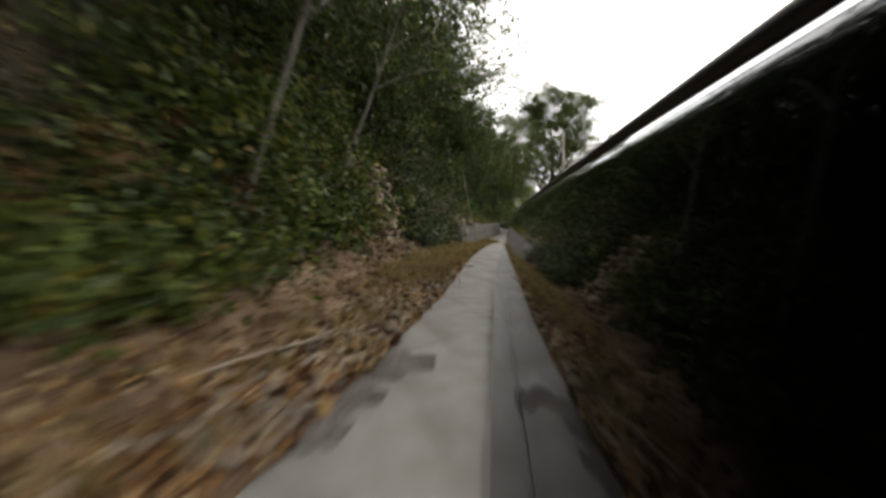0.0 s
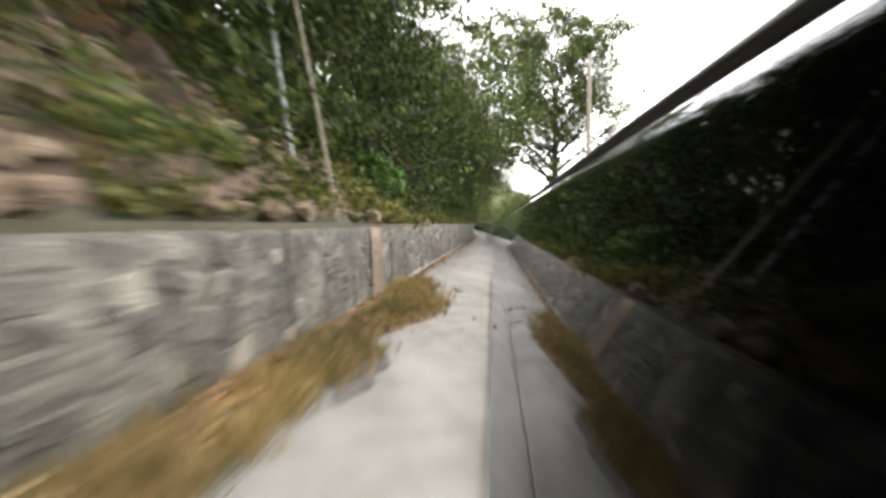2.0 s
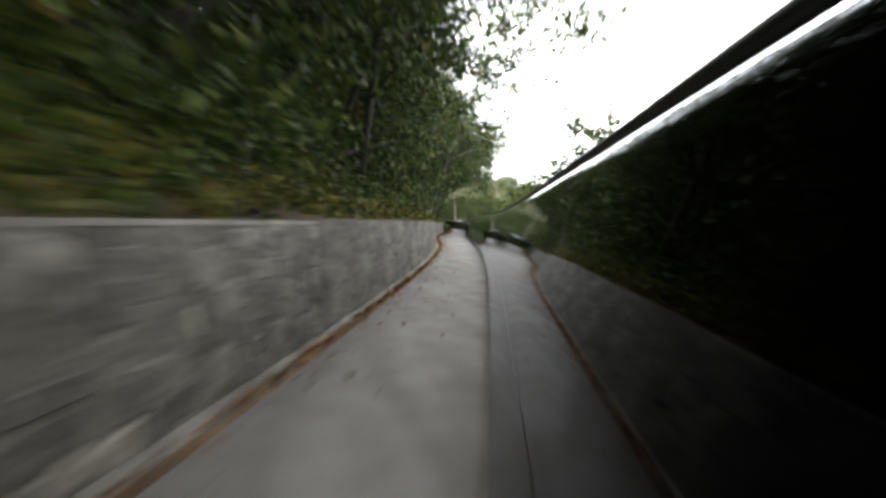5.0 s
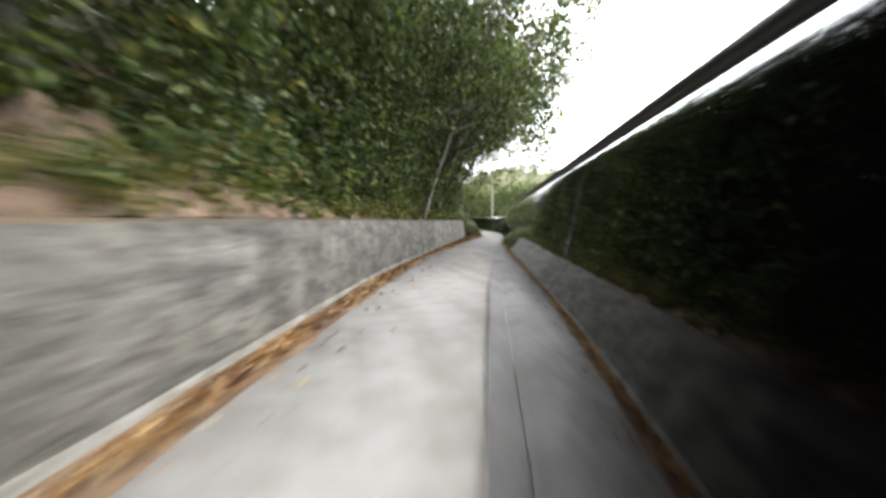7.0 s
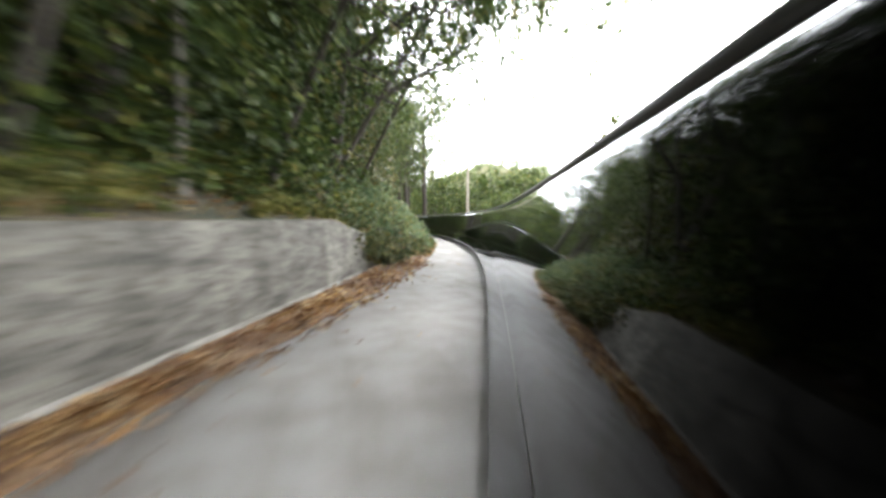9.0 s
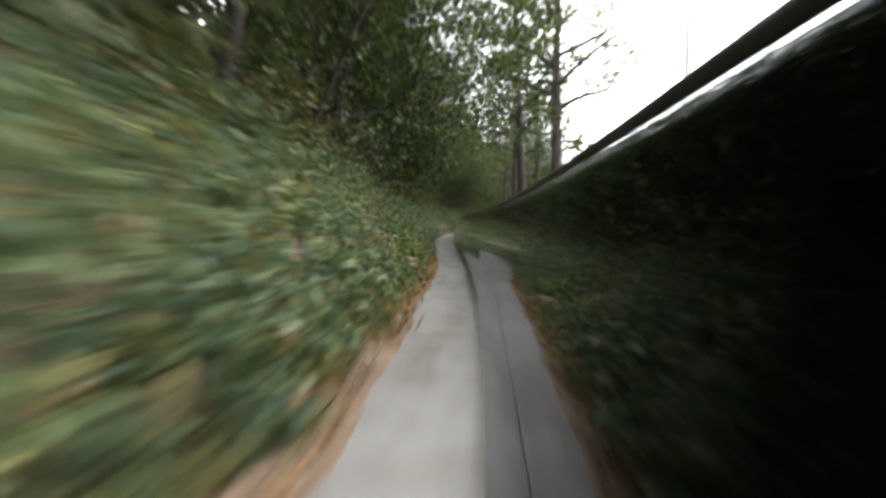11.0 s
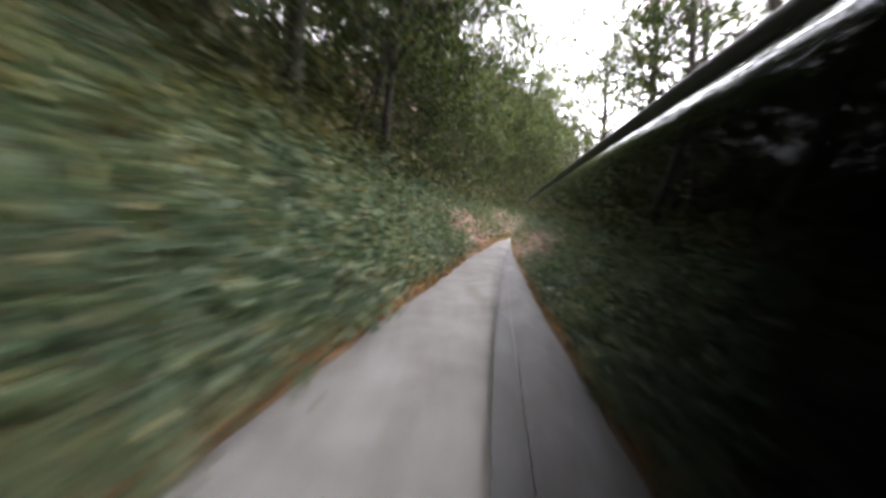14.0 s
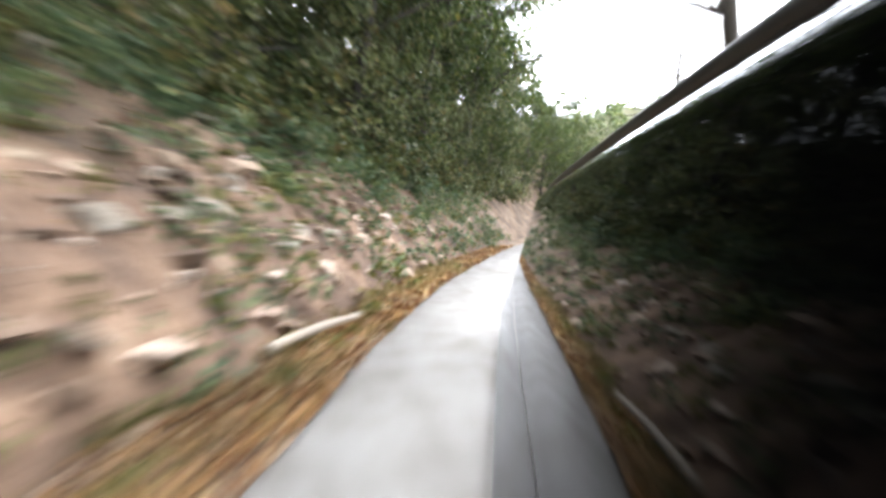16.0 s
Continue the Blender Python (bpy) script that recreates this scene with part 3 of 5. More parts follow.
    mesh_object("dark_streak", pts.reshape(-1, 3), grid_faces(8, 5), MUD, wall, smooth=True, label="dark streak down the stones")
    # Cement ridge along the lower face.
    ss = np.linspace(30.5, 39.0, 24)
    v, f = tube(lane(ss, foot_at(ss) - 0.02 + 0.035, 0.33 + 0.012 * np.sin(ss * 3.1)), np.full(24, 0.006), 6)
    mesh_object("mortar_ridge", v, f, PALE, wall, smooth=True, label="thin pale cement ridge")

    cast = new("retaining_wall_concrete")
    tagged(cast, "weathered grey concrete retaining wall with stained panels", "wall", kind="structure")
    a = STONE_TO
    while a < WALL_TO - 0.5:
        b = min(a + r.uniform(4.2, 6.0), WALL_TO)
        if WALL_TO - b < 1.5:
            b = WALL_TO
        wall_strip("panel", a + 0.003, b - 0.003, 0.36, 0.0, CONCRETE, cast, 0.2488)
        a = b
    # Concrete fillet along the foot.
    s = np.arange(30.0, WALL_TO, 0.5)
    f = foot_at(s)
    wob = 0.03 * ripple(lane(s), 1.5)
    wide = np.interp(s, [30, 33, 48, 60, 66], [0.1, 0.19, 0.17, 0.1, 0.05])
    v = np.stack([lane(s, f - 0.03, 0.08), lane(s, f + 0.02 + wob * 0.5, 0.06), lane(s, f + wide * 0.65 + wob, 0.03), lane(s, f + wide + wob, -0.02)], 1)
    ob = mesh_object("kerb", v.reshape(-1, 3), grid_faces(len(s), 4), FILLET, None, smooth=False)
    tagged(ob, "grey cement fillet along the foot of the wall", "kerb", kind="structure")


build_wall()


# ---- trees ----
def tree_skeleton(r, height, base_r, lean, clear, spread, limbs, rise=0.0):
    """Trunk and limbs as tubes; returns the mesh arrays and the limb ends."""
    n = 9
    k = np.linspace(0, 1, n)
    bend = r.normal(0, 0.25, 2)
    axis = np.stack([lean[0] * k**1.1 * height + bend[0] * np.sin(k * 3.0), lean[1] * k**1.3 * height + bend[1] * np.sin(k * 2.6), k * height * 0.86 - 0.3], 1)
    rad = base_r * (1 - 0.8 * k) * (1 + 0.5 * np.exp(-k * 18))
    tubes, ends = [tube(axis, rad, 7)], []
    for i in range(limbs):
        f = clear + (1 - clear) * (i + r.uniform(0, 0.8)) / limbs
        start = np.array([np.interp(f, k, axis[:, c]) for c in range(3)])
        ang = i * 2.4 + r.uniform(-0.5, 0.5)
        reach = spread * (0.55 + 0.6 * math.sin(math.pi * min(0.95, 0.25 + 0.75 * (f - clear) / (1 - clear)))) * r.uniform(0.75, 1.15)
        tip = start + np.array([math.cos(ang) * reach, math.sin(ang) * reach, reach * (r.uniform(0.15, 0.65) + rise)])
        mid = start * 0.5 + tip * 0.5 + r.normal(0, 0.12, 3) * reach * 0.5 + np.array([0, 0, 0.1 * reach])
        kk = np.linspace(0, 1, 6)[:, None]
        line = (1 - kk) ** 2 * start + 2 * kk * (1 - kk) * mid + kk**2 * tip
        r0 = np.interp(f, k, rad) * 0.55
        tubes.append(tube(line, r0 * (1 - 0.85 * kk[:, 0]) + 0.008, 4))
        ends.append((tip, reach))
        ends.append((line[3] + r.normal(0, 0.2, 3), reach * 0.8))
        for j in range(2):
            t2 = line[3] + r.normal(0, 1, 3) * reach * 0.32 + np.array([0, 0, 0.15 * reach])
            tubes.append(tube(np.stack([line[2 + j], (line[3] + t2) / 2, t2]), np.array([r0 * 0.45, r0 * 0.28, 0.006]), 3))
            ends.append((t2, reach * 0.7))
    return joined(tubes), ends


def crown_leaves(r, ends, count, leaf, gap):
    per = max(8, count // len(ends))
    c, o = [], []
    for tip, reach in ends:
        size = np.clip(reach * gap, 0.35, 1.3)
        # two or three small sprays round each end
        for _ in range(3):
            q = tip + r.normal(0, 0.45, 3) * size
            p = q + r.normal(0, 1, (per // 3, 3)) * np.array([0.34, 0.34, 0.24]) * size
            c.append(p)
            o.append(unit(p - q) * 0.6 + np.array([0, 0, 0.6]))
    c, o = np.concatenate(c), np.concatenate(o)
    L = r.uniform(0.7, 1.3, len(c)) * leaf
    return leaves(c, o, L, L * 0.55, r)


def make_tree(r, height, base_r=0.16, lean=(0.0, 0.0), clear=0.35, spread=3.0, limbs=13, count=3200, leaf=0.24, gap=0.33, bark=None, label="", rise=0.0):
    base = new("tree")
    (v, f), ends = tree_skeleton(r, height, base_r, lean, clear, spread, limbs, rise)
    mesh_object("trunk", v, f, bark or BARK_DARK, base, smooth=True)
    if count:
        cv, cf = crown_leaves(r, ends, count, leaf, gap)
        mesh_object("crown", cv, cf, LEAF_TREE, base)
    tagged(base, label, "tree")
    return base


def make_conifer(r, height, label):
    base = new("tree")
    k = np.linspace(0, 1, 7)
    v, f = tube(np.stack([0 * k, 0.1 * np.sin(3 * k), k * height - 0.3], 1), 0.2 * (1 - 0.93 * k), 8)
    tubes, c, o = [(v, f)], [], []
    for i in range(46):
        z = height * (0.18 + 0.8 * i / 46)
        ang, reach = i * 2.4, (1 - i / 46) * height * 0.27 + 0.3
        d = np.array([math.cos(ang), math.sin(ang), 0])
        q = np.linspace(0, 1, 5)[:, None]
        line = np.array([0, 0, z]) + d * q * reach + np.array([0, 0, -0.32]) * reach * q**1.6
        tubes.append(tube(line, 0.03 * (1 - 0.8 * q[:, 0]), 4))
        t = r.uniform(0.15, 1, 85)[:, None]
        p = np.array([0, 0, z]) + d * t * reach + np.array([0, 0, -0.32]) * reach * t**1.6 + r.normal(0, 0.13, (85, 3)) * (0.5 + t) + np.array([0, 0, -0.12])
        c.append(p)
        o.append(np.tile([0, 0, 0.5], (85, 1)) + d * 0.3)
    v, f = joined(tubes)
    mesh_object("trunk", v, f, BARK_DARK, base, smooth=True)
    c, o = np.concatenate(c), np.concatenate(o)
    L = r.uniform(0.18, 0.34, len(c))
    cv, cf = leaves(c, o, L, L * 0.35, r)
    mesh_object("crown", cv, cf, LEAF_TREE, base)
    tagged(base, label, "tree")
    return base


def stand(ob, s, off, z, turn, size=1.0, fat=1.0):
    """Move a thing to its place beside the lane."""
    p = lane(s, off, z)
    m = Matrix.LocRotScale(Vector(p), Euler((0, 0, turn)), Vector((size * fat, size * fat, size)))
    ob.matrix_basis = m
    return ob


def copy_to(ob, s, off, z, turn, size=1.0):
    """A copy of a thing, scaled, beside the lane; the thing itself stays as it is."""
    p = lane(s, off, z)
    was = ob.scale.copy()
    ob.scale = (size, size, size)
    other = copy_thing(ob, pose(p[0], p[1], p[2], 0, 0, math.degrees(turn)))
    ob.scale = was
    return other


def build_trees():
    r = np.random.default_rng(33)
    wood = "slender broadleaf tree with dense green crown on the slope"
    pale = "pale-barked leaning tree with green crown on the slope"
    kinds = [make_tree(r, 9.5, 0.13, (0.16, 0.02), 0.3, 3.2, 13, 4300, 0.155, label=wood),
             make_tree(r, 11.0, 0.15, (0.15, -0.04), 0.32, 3.5, 14, 4500, 0.155, label=wood),
             make_tree(r, 8.0, 0.11, (0.18, 0.05), 0.28, 2.9, 12, 4000, 0.155, label=wood),
             make_tree(r, 10.0, 0.075, (0.3, 0.04), 0.42, 2.9, 12, 4000, 0.16, bark=BARK_PALE, label=pale),
             make_tree(r, 12.0, 0.085, (0.2, -0.06), 0.45, 3.2, 13, 4000, 0.16, bark=BARK_PALE, label=pale)]
    kinds.append(make_tree(r, 6.5, 0.09, (0.1, 0.03), 0.1, 2.3, 14, 4600, 0.14, 0.31, label="low bushy tree with dense green crown on the slope"))
    kinds.append(make_tree(r, 8.8, 0.06, (0.5, 0.0), 0.27, 3.9, 18, 9000, 0.145, label="broadleaf tree leaning out over the lane from the slope"))
    used = set()

    def plant(kind, s, d, size):
        z = float(bank_z(s, d)) - 0.05
        off = float(foot_at(s)) - d
        turn = heading(s) + r.uniform(-0.7, 0.7)
        ob = kinds[kind]
        if kind not in used:
            used.add(kind)
            stand(ob, s, off, z, turn, size)
            return ob
        return copy_to(ob, s, off, z, turn, size)

    # Trunks that show clearly.
    for kind, s, d, size in ((3, 6.6, 1.5, 0.8), (3, 11.0, 1.7, 0.75), (3, 48.6, 1.9, 1.0), (4, 63.5, 1.5, 0.85), (3, 82.6, 0.5, 0.85), 
                             (3, 100.3, 0.5, 0.9), (3, 106.4, 0.9, 0.8), (4, 109.3, 0.9, 0.8), (4, 185.3, 2.1, 0.95), (0, 67.7, 1.1, 0.8)):
        tagged(plant(kind, s, d, size), group="trees on the slope")
    for s, d, size in ((43.5, 2.7, 0.95), (49.5, 2.3, 1.0), (55.0, 2.2, 0.9), (61.5, 1.9, 0.85), (67.0, 1.7, 0.95), (71.5, 1.8, 1.0), (98.5, 1.3, 1.0), (103.6, 1.2, 1.1), (107.5, 1.2, 1.1), (111.5, 1.1, 1.1), (115.5, 1.4, 1.15), (119.5, 1.8, 1.1),
                       (143.0, 2.4, 1.1), (149.0, 2.2, 1.15), (157.0, 2.2, 1.15), (163.0, 2.2, 1.1), (200.0, 2.7, 1.0), (206.0, 2.8, 1.05)):
        tagged(plant(6, s, d, size), group="trees on the slope")
    # The wood on the slope: a front row and thicker rows above.
    for s in np.arange(-6, 280, 4.6):
        bare = s < 22 or s > 115
        tagged(plant(int(r.integers(3)), float(s + r.uniform(-0.8, 0.8)), float(r.uniform(2.6, 4.6) + (0.9 if bare else 0)), float(r.uniform(0.7, 1.0))), group="trees on the slope")
    # Extra trees, added only so that their crowns shade the slope.
    for s in list(range(-4, 36, 6)) + list(range(166, 210, 6)):
        tagged(plant(1, float(s + r.uniform(-1, 1)), float(r.uniform(2.0, 2.8)) + (1.5 if s < 36 else 0.0), float(r.uniform(1.0, 1.2))), group="trees on the slope")
    # Taller trees that reach over the lane.
    for s, d, size in ((-2, 2.4, 1.0), (3.5, 2.6, 1.1), (8.5, 2.8, 1.0), (19, 2.4, 1.1), (24.5, 3.4, 1.0), (31, 2.6, 1.0), (78, 2.8, 0.95), (82, 3.0, 1.0), (87, 2.9, 1.05), (91, 2.6, 1.1), (95.5, 2.4, 1.15),
                       (100, 2.1, 1.2), (104.5, 1.9, 1.25), (109, 1.7, 1.25), (113, 1.4, 1.2), (117.5, 1.8, 1.2), (122, 2.2, 1.1), (140, 2.6, 1.15), (146, 2.4, 1.2), (151, 2.6, 1.25), (167, 2.6, 1.25), (171, 2.8, 1.2),
                       (175, 2.5, 1.2), (180, 2.8, 1.25), (187, 2.6, 1.2), (192, 2.8, 1.25), (197, 2.6, 1.2), (202, 2.8, 1.15), (209, 3.0, 1.1), (228, 2.6, 1.2), (234, 2.4, 1.2), (240, 2.4, 1.2)):
        tagged(plant(int(r.integers(2)), float(s), d, size), group="trees on the slope")
    for s, d, size in ((226.8, 3.6, 1.35), (233.4, 3.3, 1.4), (238.6, 3.7, 1.4), (246.5, 3.4, 1.4)):
        tagged(plant(1, s, d, size), group="trees on the slope")
    # The wood higher up, too dense to count.
    trunks, crowns = [], []
    for spacing, d0, d1, grow in ((3.6, 6, 9.5, 1.0), (6.5, 11, 19, 1.25)):
        for s in np.arange(-8, 282, spacing):
            s, d = float(s + r.uniform(-1, 1)), float(r.uniform(d0, d1))
            (v, f), ends = tree_skeleton(r, 10.0 * grow * r.uniform(0.8, 1.15), 0.15, (0, 0), 0.3, 3.1 * grow, 6)
            at = on_bank(np.array(s), np.array(d))
            trunks.append((v + at, f))
            cv, cf = crown_leaves(r, ends, 1150, 0.36, 0.36)
            crowns.append((cv + at, cf))
    v, f = joined(trunks)
    tagged(mesh_object("woodland_stems", v, f, BARK_DARK, smooth=True), "dark stems of the dense wood up the slope", "woodland", kind="stuff")
    v, f = joined(crowns)
    tagged(mesh_object("woodland_foliage", v, f, LEAF_TREE), "dark green foliage of the dense wood up the slope", "woodland", kind="stuff")
    for s in np.arange(0, 280, 3.5):
        if 112 < s < 118:
            continue
        d = r.uniform(1.5, 2.4) if 22 < s < 112 else r.uniform(2.4, 3.4)
        if 21 < s < 30 or 76 < s < 91:
            d += 1.4
        if 11 < s < 16:
            d += 1.2
        tagged(plant(5, float(s + r.uniform(-0.9, 0.9)), float(d), float(r.uniform(0.75, 1.2))), group="trees on the slope")
    # Dark conifers above the bend.
    spruce = make_conifer(r, 12.0, "dark conifer with drooping branches on the bank")
    stand(spruce, 156.0, float(foot_at(156)) - 3.0, float(bank_z(156, 3.0)) - 0.1, 1.0)
    for s, d, size in ((160.5, 4.2, 0.9), (164.0, 3.4, 0.8), (152.0, 2.6, 1.25), (158.4, 2.2, 1.2), (161.8, 1.9, 1.15), (166.2, 2.3, 1.2), (168.0, 4.6, 0.95), (154.5, 6.0, 1.1)):
        copy_to(spruce, s, float(foot_at(s)) - d, float(bank_z(s, d)) - 0.1, s, size)
    # Open side of the lane.
    big = make_tree(r, 15.8, 0.34, (0.0, 0.02), 0.27, 5.0, 40, 62000, 0.17, 0.4, rise=0.2, label="tall spreading tree with airy crown beside the lane")
    stand(big, 59.6, 4.2, 0, 0.6)
    airy = make_tree(r, 17.0, 0.29, (0.02, 0.02), 0.4, 3.5, 20, 6800, 0.2, 0.32, label="slim tree with thin airy crown beside the lane")
    stand(airy, 152.1, 4.1, 0, 0.4)
    for s, off, size in ((160.5, 4.0, 1.0), (166.1, 4.0, 0.95), (185.0, 4.0, 0.85), (192.2, 4.1, 0.9), (176, 6.5, 0.9), (184.0, 7.0, 0.85), (199.0, 5.5, 0.8), (206.0, 6.5, 0.75),
                         (203.5, 5.8, 0.7), (206.5, 5.0, 0.85), (214.0, 4.1, 0.75),):
        tagged(copy_to(airy, s, off, 0, s * 1.7, size), group="trees on the open side")
    dead = make_tree(r, 8.9, 0.2, (-0.06, 0.05), 0.34, 1.6, 12, 0, bark=BARK_DARK, label="half-dead tree with bare broken limbs beside the lane")
    stand(dead, 223.6, 3.4, 0, 1.2, 1.0)
    copy_to(dead, 231.2, 3.55, 0, 2.6, 0.82)
    # Distant tree line.
    low = make_tree(r, 7.5, 0.15, (0.02, 0.0), 0.15, 3.0, 13, 2200, 0.36, 0.42, label="rounded green tree in the distant tree line")
    stand(low, 132.0, 13.0, 0, 0.2)
    for i in range(36):
        s = 116 + i * 4.4 + r.uniform(-1.5, 1.5)
        tagged(copy_to(low, float(s), float(10 + 4 * (i % 4) + r.uniform(0, 3) + (4 if s < 150 else 0)), 0.0, float(i), float(r.uniform(0.75, 1.1))), group="distant tree line")
    for s, off, size in ((70.0, 6.5, 0.4), (75.0, 4.3, 0.6), (80.0, 4.6, 0.45), (86.0, 5.0, 0.5), (90.0, 5.6, 0.35), (96, 8, 0.5), (103.0, 7.0, 0.4), (110.0, 8.5, 0.5), (118.0, 9.0, 0.6), (125.0, 11.0, 0.75)):
        tagged(copy_to(low, s, off, 0, s, size), group="distant tree line")


build_trees()


def build_hill():
    """A wooded hill far beyond the bend."""
    r = np.random.default_rng(60)
    ang, rad = np.meshgrid(np.linspace(0, 2 * np.pi, 49), np.linspace(0, 1, 15), indexing="ij")
    wide, high = 68.0, 27.0
    turn, near = heading(98.8), lane(98.8)
    cx, cy = near[0] - math.sin(turn) * 258.3 + math.cos(turn) * 6.7, near[1] + math.cos(turn) * 258.3 + math.sin(turn) * 6.7
    x, y = cx + wide * rad * np.cos(ang), cy + wide * rad * np.sin(ang)
    z = high * np.cos(rad * np.pi / 2) ** 1.3 * (1 + 0.12 * ripple(np.stack([x, y, 0 * x], -1), 0.06, 2)) - 0.5
    tagged(mesh_object("hill", np.stack([x, y, z], -1).reshape(-1, 3), grid_faces(49, 15), MEADOW, smooth=True), "low grassy hill far behind the lane", "hill", kind="structure")
    n = 420
    a, k = r.uniform(0, 2 * np.pi, n), np.sqrt(r.uniform(0, 1, n))
    q = np.stack([cx + wide * k * np.cos(a), cy + wide * k * np.sin(a), high * np.cos(k * np.pi / 2) ** 1.3 + 1.5], 1)
    way = unit(r.normal(0, 1, (n * 70, 3)))
    c = np.repeat(q, 70, 0) + way * np.repeat(r.uniform(1.6, 3.4, n), 70)[:, None] * r.uniform(0.5, 1.0, (n * 70, 1))
    L = r.uniform(0.5, 1.0, len(c))
    v, f = leaves(c, way + np.array([0, 0, 0.4]), L, L * 0.7, r)
    tagged(mesh_object("hill_woods", v, f, LEAF_HAZE_PALED), "woods on the far hill, green paled for haze", "woodland", kind="stuff")


build_hill()


# ---- undergrowth ----
def bare_patch(s, d):
    """0..1, high where the earth lies open."""
    p = np.stack([s, d * 1.6, 0 * s], -1)
    n = 0.5 + 0.5 * ripple(p, 0.75, 1.3) + 0.25 * ripple(p, 2.1, 6.0)
    near = np.clip((1.8 - d) / 0.5, 0, 1)
    outcrop = np.clip(np.minimum((s - 12.6) / 0.6, (15.9 - s) / 0.6), 0, 1) * np.clip((3.0 - d) / 0.6, 0, 1) * np.clip((d - 0.3) / 0.3, 0, 1)
    above = np.maximum(np.exp(-((s - 83.5) / 5.5) ** 2) * np.clip((2.6 - d) / 0.6, 0, 1) * 0.3, np.clip(np.minimum((s - 22.8) / 1.0, (30.0 - s) / 1.5), 0, 1) * np.clip((3.2 - d) / 0.6, 0, 1) * 0.32) + np.clip(np.minimum((s - 34.0) / 0.6, (38.8 - s) / 0.8), 0, 1) * np.clip((1.1 - d) / 0.4, 0, 0.85)
    low = np.clip((1.5 - d) / 0.4, 0, 1) * np.clip((d + 0.1) / 0.25, 0.9, 1)
    slips = np.exp(-((s - 147.0) / 4.0) ** 2) * 0.6 * low + np.clip(np.minimum((s - 171.0) / 2.0, (189.0 - s) / 2.5), 0, 1) * 0.88 * np.clip((1.05 - d) / 0.4, 0, 1) + (np.exp(-((s - 163.0) / 1.5) ** 2) + np.exp(-((s - 168.6) / 1.5) ** 2)) * 0.8 * low * (d > 0.7) + (np.clip((s - 203) / 3, 0, 1) * 0.62 + np.clip(np.minimum((s - 216) / 2, (225 - s) / 3), 0, 1) * 0.33 - np.clip(np.minimum((s - 210.8) / 1.2, (217.5 - s) / 1.5), 0, 1) * 0.36 + np.clip(np.minimum((s - 203.5) / 2, (211.5 - s) / 2), 0, 1) * 0.25) * low
    mottled = np.clip((s - 138) / 3, 0.12, 1) * np.clip((156 - s) / 5, 0.15, 1) + np.clip((s - 204) / 4, 0, 1)
    patches = mottled * np.clip((n - 0.78) * 4, 0, 0.85) * near
    return np.clip(np.maximum(np.maximum(patches, outcrop), np.maximum(slips, above)), 0, 1)


def bushes(r, s, d, size, per, leaf, lift=0.55, flat=0.7, up=0.0):
    """Leaves of many small bushes on the slope."""
    base = on_bank(s, d, up)
    n = len(s)
    lobes = 5
    q = np.repeat(base, lobes, 0) + r.normal(0, 1, (n * lobes, 3)).clip(-1.4, 1.4) * np.repeat(size, lobes)[:, None] * np.array([0.4, 0.4, 0.28]) + np.stack([0 * np.repeat(size, lobes)] * 2 + [np.repeat(size, lobes) * lift], 1)
    k = max(4, int(per * 0.8) // lobes)
    leaf = leaf * 1.1
    way = unit(r.normal(0, 1, (n * lobes * k, 3)))
    rad = np.repeat(np.repeat(size, lobes), k)[:, None] * 0.42 * r.uniform(0.55, 1.05, (n * lobes * k, 1))
    c = np.repeat(q, k, 0) + way * rad * np.array([1, 1, flat])
    L = r.uniform(0.65, 1.35, len(c)) * leaf
    return leaves(c, way * 0.8 + np.array([0.1, 0, 0.5]), L, L * 0.6, r, 0.6)


